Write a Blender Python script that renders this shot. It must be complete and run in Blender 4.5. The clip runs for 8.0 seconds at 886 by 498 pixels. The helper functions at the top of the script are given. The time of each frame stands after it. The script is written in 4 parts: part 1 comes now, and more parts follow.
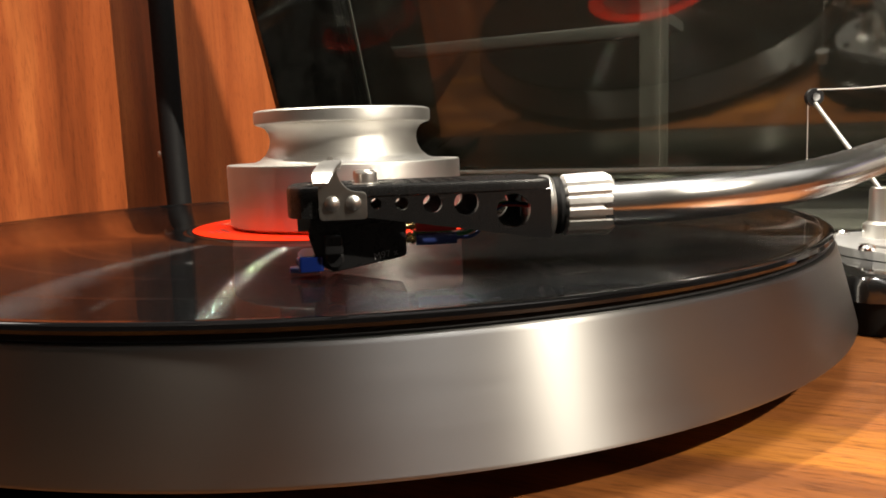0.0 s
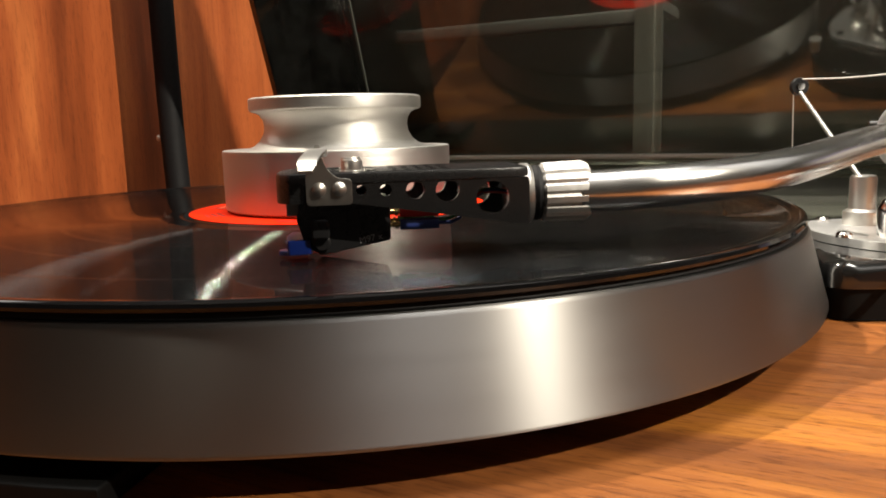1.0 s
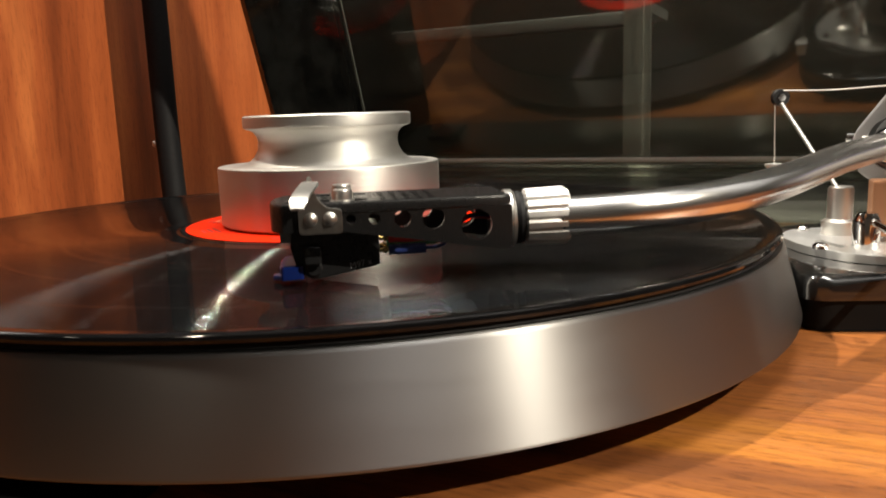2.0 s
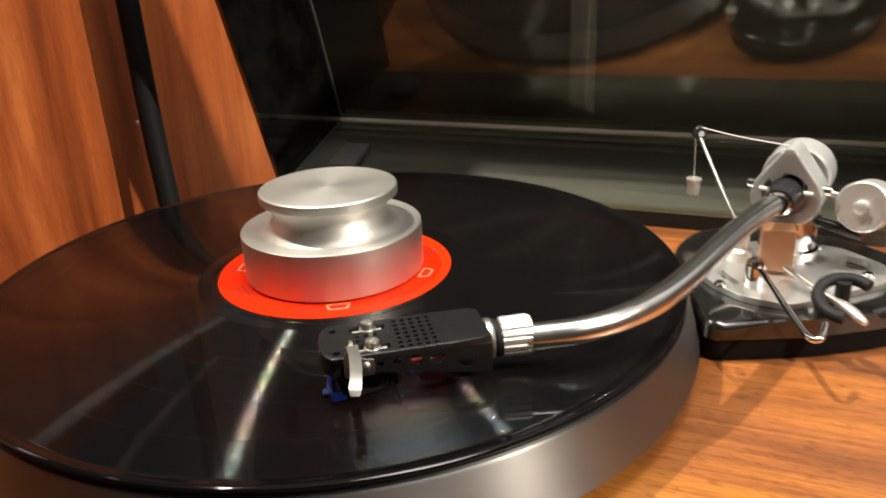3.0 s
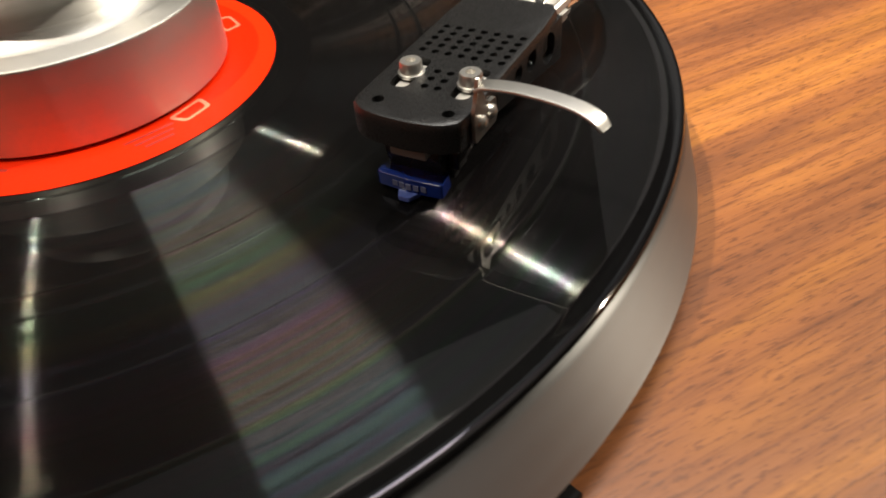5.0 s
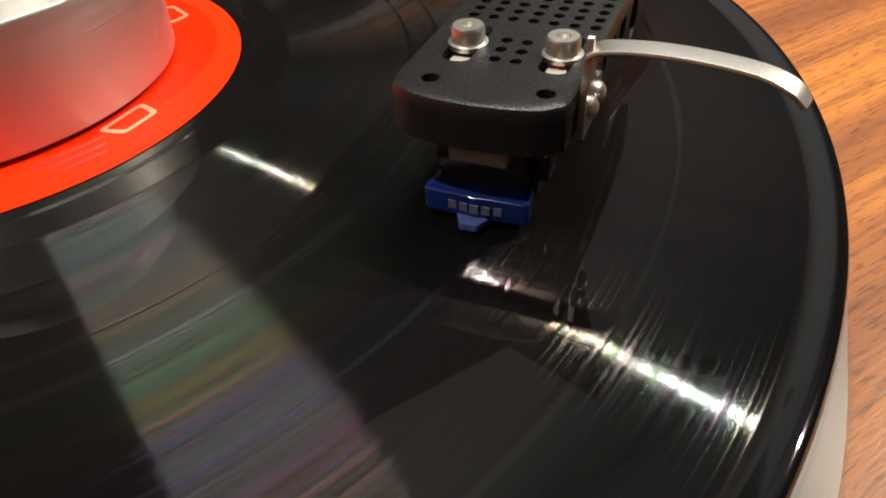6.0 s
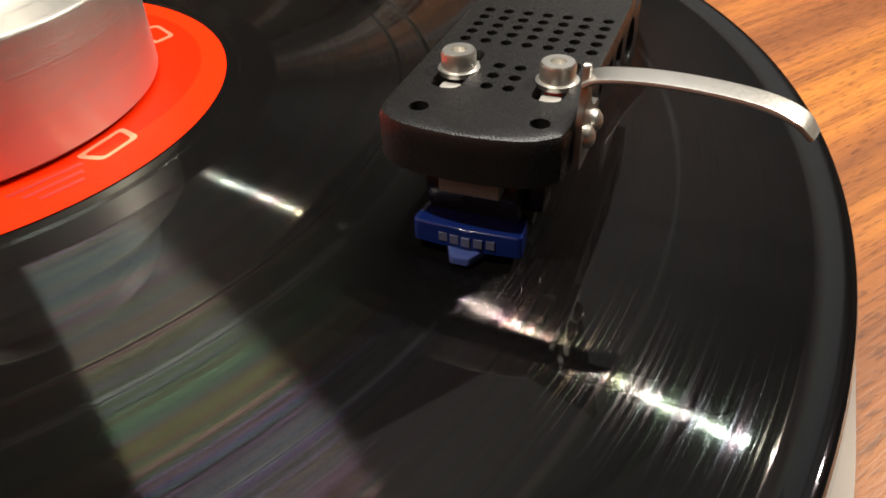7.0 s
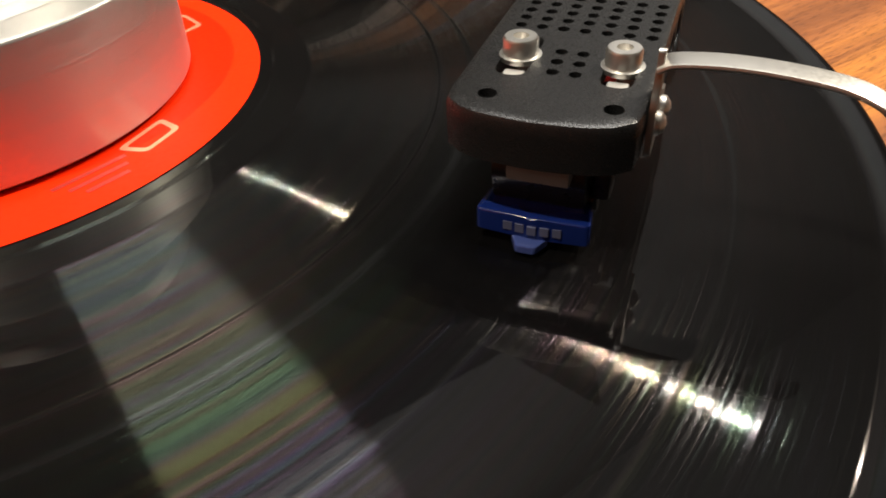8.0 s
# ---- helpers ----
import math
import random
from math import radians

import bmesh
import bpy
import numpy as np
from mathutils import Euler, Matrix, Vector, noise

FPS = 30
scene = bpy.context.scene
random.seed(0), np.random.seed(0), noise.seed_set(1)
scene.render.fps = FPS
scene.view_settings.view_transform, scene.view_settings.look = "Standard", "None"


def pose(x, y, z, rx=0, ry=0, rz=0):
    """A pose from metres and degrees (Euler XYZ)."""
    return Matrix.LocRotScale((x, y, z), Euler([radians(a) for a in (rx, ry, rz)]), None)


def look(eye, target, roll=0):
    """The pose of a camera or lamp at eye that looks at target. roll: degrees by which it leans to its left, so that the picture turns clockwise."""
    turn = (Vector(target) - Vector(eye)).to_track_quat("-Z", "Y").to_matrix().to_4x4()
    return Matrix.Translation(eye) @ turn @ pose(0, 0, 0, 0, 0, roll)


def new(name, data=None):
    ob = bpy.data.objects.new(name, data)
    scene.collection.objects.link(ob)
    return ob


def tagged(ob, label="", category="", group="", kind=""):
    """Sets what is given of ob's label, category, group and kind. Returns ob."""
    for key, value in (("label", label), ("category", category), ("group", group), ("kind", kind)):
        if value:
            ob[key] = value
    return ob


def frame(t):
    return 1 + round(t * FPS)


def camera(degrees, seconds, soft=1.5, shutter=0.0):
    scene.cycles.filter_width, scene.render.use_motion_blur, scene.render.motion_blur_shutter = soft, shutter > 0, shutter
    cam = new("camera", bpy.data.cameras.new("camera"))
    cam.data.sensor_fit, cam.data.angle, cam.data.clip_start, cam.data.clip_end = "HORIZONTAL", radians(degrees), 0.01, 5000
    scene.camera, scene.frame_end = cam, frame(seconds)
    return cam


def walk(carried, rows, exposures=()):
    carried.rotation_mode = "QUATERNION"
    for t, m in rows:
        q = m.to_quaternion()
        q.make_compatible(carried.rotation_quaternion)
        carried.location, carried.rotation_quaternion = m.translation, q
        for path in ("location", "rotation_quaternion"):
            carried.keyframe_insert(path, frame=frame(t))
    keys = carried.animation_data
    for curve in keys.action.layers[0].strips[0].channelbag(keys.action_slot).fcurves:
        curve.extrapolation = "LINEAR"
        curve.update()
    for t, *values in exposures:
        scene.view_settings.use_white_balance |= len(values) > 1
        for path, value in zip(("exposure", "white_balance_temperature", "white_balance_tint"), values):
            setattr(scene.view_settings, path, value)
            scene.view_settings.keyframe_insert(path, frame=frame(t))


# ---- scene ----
DEG = math.radians
cam = camera(60.1, 8.0, soft=1.7, shutter=0.4)
CAMERA_ROWS = [
    (0, pose(0.15102, -0.22029, 0.05969, 82.045, 1.906, 27.134)),
    (0.5, pose(0.15270, -0.21938, 0.06157, 81.663, 1.905, 26.952)),
    (1, pose(0.15787, -0.22486, 0.06070, 80.858, 1.590, 27.254)),
    (1.2, pose(0.16084, -0.22641, 0.05860, 81.227, 1.831, 27.411)),
    (2.3, pose(0.16427, -0.23408, 0.08623, 78.533, 1.908, 26.146)),
    (2.5, pose(0.16629, -0.24405, 0.11612, 75.756, 2.197, 25.352)),
    (3, pose(0.17099, -0.27143, 0.16608, 68.199, 2.579, 22.538)),
    (3.5, pose(0.13845, -0.28571, 0.19911, 57.973, 2.856, 12.800)),
    (3.8, pose(0.10325, -0.28928, 0.19779, 52.494, 4.129, 3.150)),
    (4, pose(0.07224, -0.28459, 0.17750, 51.272, 3.695, -3.494)),
    (4.2, pose(0.05230, -0.27481, 0.16229, 50.824, 3.639, -9.025)),
    (4.5, pose(0.02359, -0.24767, 0.14696, 48.192, 4.246, -18.413)),
    (4.7, pose(0.01209, -0.22804, 0.13920, 47.691, 4.163, -22.905)),
    (5.8, pose(0.00423, -0.16366, 0.09440, 50.464, 2.607, -33.286)),
    (6, pose(0.00501, -0.15924, 0.09452, 50.989, 2.337, -33.525)),
    (6.5, pose(0.00720, -0.15488, 0.09415, 51.179, 2.099, -34.380)),
    (7, pose(0.00839, -0.15516, 0.09398, 51.815, 2.197, -33.917)),
    (7.5, pose(0.00582, -0.15327, 0.09185, 52.710, 2.168, -34.402)),
    (8, pose(0.00075, -0.14915, 0.09367, 51.051, 2.112, -35.119)),
]
walk(cam, CAMERA_ROWS, exposures=[(0, 0.22), (1.2, 0.12), (2.5, 0.05), (3.2, 0.0), (4.0, -0.14), (4.7, -0.14), (5.8, 0.0), (8.0, 0.06)])

# ---- world and lights ----
world = bpy.data.worlds.new("room_world")
scene.world = world
world.use_nodes = True
world.node_tree.nodes["Background"].inputs[0].default_value = (0.9, 0.75, 0.6, 1)
world.node_tree.nodes["Background"].inputs[1].default_value = 0.02


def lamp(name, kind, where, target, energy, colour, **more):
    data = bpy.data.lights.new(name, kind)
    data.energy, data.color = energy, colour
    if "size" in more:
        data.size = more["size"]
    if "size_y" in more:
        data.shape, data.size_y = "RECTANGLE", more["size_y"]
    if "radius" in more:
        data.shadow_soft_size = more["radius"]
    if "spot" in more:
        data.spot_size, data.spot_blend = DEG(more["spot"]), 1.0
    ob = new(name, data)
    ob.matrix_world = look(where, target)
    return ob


CEIL = 1.66
lamp("downlight_key", "SPOT", (-0.61, -0.05, CEIL - 0.02), (0.24, 0.19, 0), 225, (1.0, 0.90, 0.74), radius=0.027, spot=27)
lamp("downlight_right", "SPOT", (1.82, -0.26, CEIL - 0.02), (-0.07, 0.19, 0), 300, (1.0, 0.90, 0.74), radius=0.027, spot=23)
lamp("ceiling_panel_light", "AREA", (0.30, 0.08, CEIL - 0.03), (0.30, 0.08, 0), 21, (1.0, 0.96, 0.90), size=0.55, size_y=0.42)
lamp("downlight_far", "SPOT", (-1.20, -0.14, CEIL - 0.02), (0.0, -0.1, 0), 1.0, (1.0, 0.90, 0.74), radius=0.027, spot=24)
lamp("wall_light", "AREA", (-1.35, 0.21, 1.02), (0.0, -0.05, 0.03), 1.1, (1.0, 0.93, 0.84), size=0.34, size_y=0.26)
# unseen fill lamp aimed upward, added to brighten the ceiling and north wall
lamp("bounce_fill", "SPOT", (0.9, -0.5, 0.60), (0.5, 0.45, CEIL), 78, (1.0, 0.96, 0.91), radius=0.1, spot=140)


# ---- material helpers ----
def mat(name, base=(0.5, 0.5, 0.5), rough=0.5, metal=0.0, **more):
    m = bpy.data.materials.new(name)
    m.use_nodes = True
    b = m.node_tree.nodes["Principled BSDF"]
    b.inputs["Base Color"].default_value = (*base, 1)
    b.inputs["Roughness"].default_value = rough
    b.inputs["Metallic"].default_value = metal
    for key, value in more.items():
        b.inputs[key.replace("_", " ")].default_value = value
    return m, m.node_tree, b


def node(tree, kind, **values):
    n = tree.nodes.new(kind)
    for key, value in values.items():
        if key in ("noise_dimensions", "operation", "blend_type", "data_type", "direction_type", "axis", "wave_type", "bands_direction", "rings_direction", "interpolation_type"):
            setattr(n, key, value)
        else:
            n.inputs[key.replace("_", " ")].default_value = value
    return n


def link(tree, a, out, b, into):
    tree.links.new(a.outputs[out], b.inputs[into])


def coords(tree, scale=(1, 1, 1), turn=(0, 0, 0), object_space=True):
    tc = node(tree, "ShaderNodeTexCoord")
    mp = node(tree, "ShaderNodeMapping", Scale=scale, Rotation=turn)
    link(tree, tc, "Object" if object_space else "Generated", mp, "Vector")
    return mp


def ramp(tree, stops):
    n = tree.nodes.new("ShaderNodeValToRGB")
    while len(n.color_ramp.elements) < len(stops):
        n.color_ramp.elements.new(0.5)
    for e, (at, c) in zip(n.color_ramp.elements, stops):
        e.position, e.color = at, (*c, 1)
    return n


def bump(tree, b, source, out, strength, distance):
    n = node(tree, "ShaderNodeBump", Strength=strength, Distance=distance)
    link(tree, source, out, n, "Height")
    link(tree, n, "Normal", b, "Normal")
    return n


def walnut(name, along, dark, mid, light, rough=0.35, scale=1.0, coat=0.2, figure=0.5, pore=0.55, swirl=1.6, bands=None):
    """Veneer with long grain along one axis, with pores and broad figure."""
    m, t, b = mat(name, mid, rough, Coat_Weight=coat, Coat_Roughness=0.25)
    stretch = {"x": (3.0, 60, 60), "y": (60, 3.0, 60), "z": (60, 60, 3.0)}[along]
    big = {"x": (2.0, 16, 16), "y": (16, 2.0, 16), "z": (16, 16, 2.0)}[along]
    c1 = coords(t, [s * scale for s in stretch])
    c2 = coords(t, [s * scale for s in big])
    n1 = node(t, "ShaderNodeTexNoise", Scale=1.0, Detail=8.0, Roughness=0.65, Distortion=0.4)
    n2 = node(t, "ShaderNodeTexNoise", Scale=1.0, Detail=4.0, Roughness=0.55, Distortion=swirl)
    n3 = node(t, "ShaderNodeTexNoise", Scale=1.0, Detail=3.0, Roughness=0.6)
    link(t, c1, "Vector", n1, "Vector")
    link(t, c2, "Vector", n2, "Vector")
    c3 = coords(t, [{0: 170.0, 1: 1350.0}[int(k != along)] * (0.5 + 0.5 * scale) for k in "xyz"])
    link(t, c3, "Vector", n3, "Vector")
    r1 = ramp(t, [(0.30, dark), (0.52, mid), (0.75, light)])
    r2 = ramp(t, bands or [(0.32, dark), (0.5, mid), (0.68, light)])
    link(t, n1, "Fac", r1, "Fac")
    link(t, n2, "Fac", r2, "Fac")
    mx = node(t, "ShaderNodeMix", data_type="RGBA")
    mx.inputs[0].default_value = figure
    link(t, r1, "Color", mx, 6)
    link(t, r2, "Color", mx, 7)
    pores = ramp(t, [(0.36, (0.30, 0.24, 0.20)), (0.47, (1, 1, 1))])
    link(t, n3, "Fac", pores, "Fac")
    mul = node(t, "ShaderNodeMix", data_type="RGBA", blend_type="MULTIPLY")
    mul.inputs[0].default_value = pore
    link(t, mx, 2, mul, 6)
    link(t, pores, "Color", mul, 7)
    c4 = coords(t, [{0: 14.0, 1: 420.0}[int(k != along)] * scale for k in "xyz"])
    hairs = node(t, "ShaderNodeTexNoise", Scale=1.0, Detail=5.0, Roughness=0.7, Distortion=0.3)
    link(t, c4, "Vector", hairs, "Vector")
    hair_tone = ramp(t, [(0.36, (0.50, 0.42, 0.38)), (0.50, (1, 1, 1)), (0.70, (1.12, 1.10, 1.05))])
    link(t, hairs, "Fac", hair_tone, "Fac")
    mul2 = node(t, "ShaderNodeMix", data_type="RGBA", blend_type="MULTIPLY")
    mul2.inputs[0].default_value = pore
    link(t, mul, 2, mul2, 6)
    link(t, hair_tone, "Color", mul2, 7)
    link(t, mul2, 2, b, "Base Color")
    bump(t, b, n3, "Fac", 0.15, 0.0004)
    return m


def brushed(name, base, rough, lean_by, fine=400000.0):
    """Lathe-turned aluminium: fine rings that lean to and fro across the direction of turning."""
    m, t, b = mat(name, base, rough, 1.0)
    tc = node(t, "ShaderNodeTexCoord")
    flat = node(t, "ShaderNodeVectorMath", operation="MULTIPLY")
    flat.inputs[1].default_value = (1, 1, 0)
    link(t, tc, "Object", flat, 0)
    ln = node(t, "ShaderNodeVectorMath", operation="LENGTH")
    link(t, flat, "Vector", ln, 0)
    way = node(t, "ShaderNodeVectorMath", operation="NORMALIZE")
    link(t, flat, "Vector", way, 0)
    around = node(t, "ShaderNodeVectorMath", operation="CROSS_PRODUCT")
    around.inputs[0].default_value = (0, 0, 1)
    link(t, way, "Vector", around, 1)
    geo = node(t, "ShaderNodeNewGeometry")
    across = node(t, "ShaderNodeVectorMath", operation="CROSS_PRODUCT")
    link(t, geo, "Normal", across, 0)
    link(t, around, "Vector", across, 1)
    sep = node(t, "ShaderNodeSeparateXYZ")
    link(t, tc, "Object", sep, "Vector")
    both = node(t, "ShaderNodeMath", operation="MULTIPLY_ADD")
    both.inputs[1].default_value = 1.37
    link(t, sep, "Z", both, 0)
    link(t, ln, "Value", both, 2)
    ring = node(t, "ShaderNodeMath", operation="MULTIPLY")
    ring.inputs[1].default_value = fine
    link(t, both, "Value", ring, 0)
    whole = node(t, "ShaderNodeMath", operation="FLOOR")
    link(t, ring, "Value", whole, 0)
    rnd = node(t, "ShaderNodeTexWhiteNoise", noise_dimensions="1D")
    link(t, whole, "Value", rnd, "W")
    mid = node(t, "ShaderNodeMapRange")
    mid.inputs[3].default_value, mid.inputs[4].default_value = -lean_by, lean_by
    link(t, rnd, "Value", mid, "Value")
    tilt = node(t, "ShaderNodeVectorMath", operation="SCALE")
    link(t, across, "Vector", tilt, 0)
    link(t, mid, "Result", tilt, "Scale")
    add = node(t, "ShaderNodeVectorMath", operation="ADD")
    link(t, geo, "Normal", add, 0)
    link(t, tilt, "Vector", add, 1)
    nrm = node(t, "ShaderNodeVectorMath", operation="NORMALIZE")
    link(t, add, "Vector", nrm, 0)
    link(t, nrm, "Vector", b, "Normal")
    n2 = node(t, "ShaderNodeTexNoise", Scale=30.0, Detail=4.0, Roughness=0.6)
    link(t, tc, "Object", n2, "Vector")
    mr = node(t, "ShaderNodeMapRange")
    mr.inputs[3].default_value, mr.inputs[4].default_value = rough * 0.8, rough * 1.25
    link(t, n2, "Fac", mr, "Value")
    link(t, mr, "Result", b, "Roughness")
    return m


def turned(name, base, rough, stretch):
    """Finely turned metal: a sheen drawn out across the turning lines."""
    m, t, b = mat(name, base, rough, 1.0, Anisotropic=stretch, Anisotropic_Rotation=0.25)
    tg = t.nodes.new("ShaderNodeTangent")
    tg.direction_type, tg.axis = "RADIAL", "Z"
    link(t, tg, "Tangent", b, "Tangent")
    c = coords(t, (14, 14, 260))
    n = node(t, "ShaderNodeTexNoise", Scale=1.0, Detail=5.0, Roughness=0.6)
    link(t, c, "Vector", n, "Vector")
    mr = node(t, "ShaderNodeMapRange")
    mr.inputs[3].default_value, mr.inputs[4].default_value = rough * 0.9, rough * 1.1
    link(t, n, "Fac", mr, "Value")
    link(t, mr, "Result", b, "Roughness")
    return m


def plain(name, base, rough, metal=0.0, grain=0.0, scale=400, **more):
    m, t, b = mat(name, base, rough, metal, **more)
    n = node(t, "ShaderNodeTexNoise", Scale=float(scale), Detail=4.0)
    tc = node(t, "ShaderNodeTexCoord")
    link(t, tc, "Object", n, "Vector")
    mr = node(t, "ShaderNodeMapRange")
    mr.inputs[3].default_value, mr.inputs[4].default_value = rough * 0.75, min(1.0, rough * 1.3)
    link(t, n, "Fac", mr, "Value")
    link(t, mr, "Result", b, "Roughness")
    if grain:
        bump(t, b, n, "Fac", grain, 0.0003)
    return m


def acrylic(name, tint, gloss=0.02, veil=0.055):
    m = bpy.data.materials.new(name)
    m.use_nodes = True
    t = m.node_tree
    t.nodes.remove(t.nodes["Principled BSDF"])
    out = t.nodes["Material Output"]
    tr = node(t, "ShaderNodeBsdfTransparent", Color=(*tint, 1))
    gl = node(t, "ShaderNodeBsdfGlossy", Roughness=gloss)
    gl.inputs["Color"].default_value = (0.95, 0.97, 0.92, 1)
    fr = node(t, "ShaderNodeFresnel", IOR=1.9)
    mx = node(t, "ShaderNodeMixShader")
    link(t, fr, "Fac", mx, "Fac")
    link(t, tr, "BSDF", mx, 1)
    link(t, gl, "BSDF", mx, 2)
    # pale diffuse bands painted in for haze and reflections on the cover
    dust = node(t, "ShaderNodeBsdfDiffuse", Color=(0.5, 0.5, 0.45, 1))
    haze = node(t, "ShaderNodeMixShader")
    lay = coords(t, (1.2, 40, 40))
    veil_bands = node(t, "ShaderNodeTexNoise", Scale=1.0, Detail=5.0, Roughness=0.6, Distortion=0.4)
    link(t, lay, "Vector", veil_bands, "Vector")
    film = node(t, "ShaderNodeMapRange")
    film.inputs[1].default_value, film.inputs[2].default_value = 0.35, 0.72
    film.inputs[3].default_value, film.inputs[4].default_value = veil * 0.3, veil * 2.4
    link(t, veil_bands, "Fac", film, "Value")
    link(t, film, "Result", haze, "Fac")
    link(t, mx, "Shader", haze, 1)
    link(t, dust, "BSDF", haze, 2)
    link(t, haze, "Shader", out, "Surface")
    return m


def vinyl(name):
    """Black record: grooves that lean to and fro along the radius, under a weak clear mirror surface."""
    m, t, b = mat(name, (0.0035, 0.0033, 0.0035), 0.045, 0.0, Coat_Weight=0.23, Coat_Roughness=0.03, Coat_IOR=1.5)
    b.inputs["Specular IOR Level"].default_value = 0.20
    tc = node(t, "ShaderNodeTexCoord")
    flat = node(t, "ShaderNodeVectorMath", operation="MULTIPLY")
    flat.inputs[1].default_value = (1, 1, 0)
    link(t, tc, "Object", flat, 0)
    ln = node(t, "ShaderNodeVectorMath", operation="LENGTH")
    link(t, flat, "Vector", ln, 0)
    way = node(t, "ShaderNodeVectorMath", operation="NORMALIZE")
    link(t, flat, "Vector", way, 0)
    # lean of each groove wall: a random slope for each fine ring, most of them on the outward wall
    fine = node(t, "ShaderNodeMath", operation="MULTIPLY")
    fine.inputs[1].default_value = 400000.0
    link(t, ln, "Value", fine, 0)
    whole = node(t, "ShaderNodeMath", operation="FLOOR")
    link(t, fine, "Value", whole, 0)
    rnd = node(t, "ShaderNodeTexWhiteNoise", noise_dimensions="1D")
    link(t, whole, "Value", rnd, "W")
    mid = node(t, "ShaderNodeMapRange")
    mid.inputs[3].default_value, mid.inputs[4].default_value = -1.0, 1.0
    link(t, rnd, "Value", mid, "Value")
    # bands of louder and quieter grooves, and smooth gaps between the tracks
    com = node(t, "ShaderNodeCombineXYZ")
    link(t, ln, "Value", com, "X")
    loud = node(t, "ShaderNodeTexNoise", Scale=300.0, Detail=5.0, Roughness=0.7)
    link(t, com, "Vector", loud, "Vector")
    amp = node(t, "ShaderNodeMapRange")
    amp.inputs[1].default_value, amp.inputs[2].default_value = 0.3, 0.7
    amp.inputs[3].default_value, amp.inputs[4].default_value = 1.05, 1.50
    link(t, loud, "Fac", amp, "Value")
    inner = node(t, "ShaderNodeMapRange")
    inner.inputs[1].default_value, inner.inputs[2].default_value = 0.0595, 0.0610
    inner.inputs[3].default_value, inner.inputs[4].default_value = 0.05, 1.0
    link(t, ln, "Value", inner, "Value")
    fivefold = node(t, "ShaderNodeMath", operation="MULTIPLY")
    fivefold.inputs[1].default_value = 5.0
    link(t, ln, "Value", fivefold, 0)
    lead_out = ramp(t, [(g * 5, (v, v, v)) for g, v in ((0.0535, 0), (0.0536, 1), (0.0540, 1), (0.0541, 0), (0.0574, 0), (0.0575, 1), (0.0577, 1), (0.0578, 0))])
    link(t, fivefold, "Value", lead_out, "Fac")
    cut = node(t, "ShaderNodeMath", operation="MAXIMUM")
    link(t, inner, "Result", cut, 0)
    link(t, lead_out, "Color", cut, 1)
    rim = node(t, "ShaderNodeMapRange")
    rim.inputs[1].default_value, rim.inputs[2].default_value = 0.1455, 0.1462
    rim.inputs[3].default_value, rim.inputs[4].default_value = 1.0, 0.03
    link(t, ln, "Value", rim, "Value")
    a1 = node(t, "ShaderNodeMath", operation="MULTIPLY")
    link(t, amp, "Result", a1, 0)
    link(t, cut, "Value", a1, 1)
    a2 = node(t, "ShaderNodeMath", operation="MULTIPLY")
    link(t, a1, "Value", a2, 0)
    link(t, rim, "Result", a2, 1)
    size = node(t, "ShaderNodeMath", operation="ABSOLUTE")
    link(t, mid, "Result", size, 0)
    steep = node(t, "ShaderNodeMath", operation="POWER")
    steep.inputs[1].default_value = 1.35
    link(t, size, "Value", steep, 0)
    wall_slope = node(t, "ShaderNodeMath", operation="MULTIPLY_ADD")
    wall_slope.inputs[1].default_value, wall_slope.inputs[2].default_value = 0.80, 0.20
    link(t, steep, "Value", wall_slope, 0)
    which = node(t, "ShaderNodeMath", operation="SIGN")
    shift = node(t, "ShaderNodeMath", operation="ADD")
    shift.inputs[1].default_value = 0.80
    link(t, mid, "Result", shift, 0)
    link(t, shift, "Value", which, 0)
    cube = node(t, "ShaderNodeMath", operation="MULTIPLY")
    link(t, which, "Value", cube, 0)
    link(t, wall_slope, "Value", cube, 1)
    lean = node(t, "ShaderNodeMath", operation="MULTIPLY")
    link(t, cube, "Value", lean, 0)
    link(t, a2, "Value", lean, 1)
    # smooth gaps between the tracks
    stops = []
    for g in (0.0838, 0.0895, 0.1086, 0.1290):
        stops += [((g + d) * 5, (v, v, v)) for d, v in ((-0.0006, 1), (-0.0003, 0.15), (0.0003, 0.15), (0.0006, 1))]
    gaps = ramp(t, stops)
    link(t, fivefold, "Value", gaps, "Fac")
    lean_gap = node(t, "ShaderNodeMath", operation="MULTIPLY")
    link(t, lean, "Value", lean_gap, 0)
    link(t, gaps, "Color", lean_gap, 1)
    tilt = node(t, "ShaderNodeVectorMath", operation="SCALE")
    link(t, way, "Vector", tilt, 0)
    link(t, lean_gap, "Value", tilt, "Scale")
    geo = node(t, "ShaderNodeNewGeometry")
    add = node(t, "ShaderNodeVectorMath", operation="ADD")
    link(t, geo, "Normal", add, 0)
    link(t, tilt, "Vector", add, 1)
    nrm = node(t, "ShaderNodeVectorMath", operation="NORMALIZE")
    link(t, add, "Vector", nrm, 0)
    link(t, nrm, "Vector", b, "Normal")
    # most rings shine narrowly, a few loud ones throw long thin streaks
    ro = node(t, "ShaderNodeTexNoise", Scale=2100.0, Detail=4.0, Roughness=0.75)
    link(t, com, "Vector", ro, "Vector")
    rr = node(t, "ShaderNodeMapRange")
    rr.inputs[1].default_value, rr.inputs[2].default_value = 0.48, 0.70
    rr.inputs[3].default_value, rr.inputs[4].default_value = 0.0, 1.0
    link(t, ro, "Fac", rr, "Value")
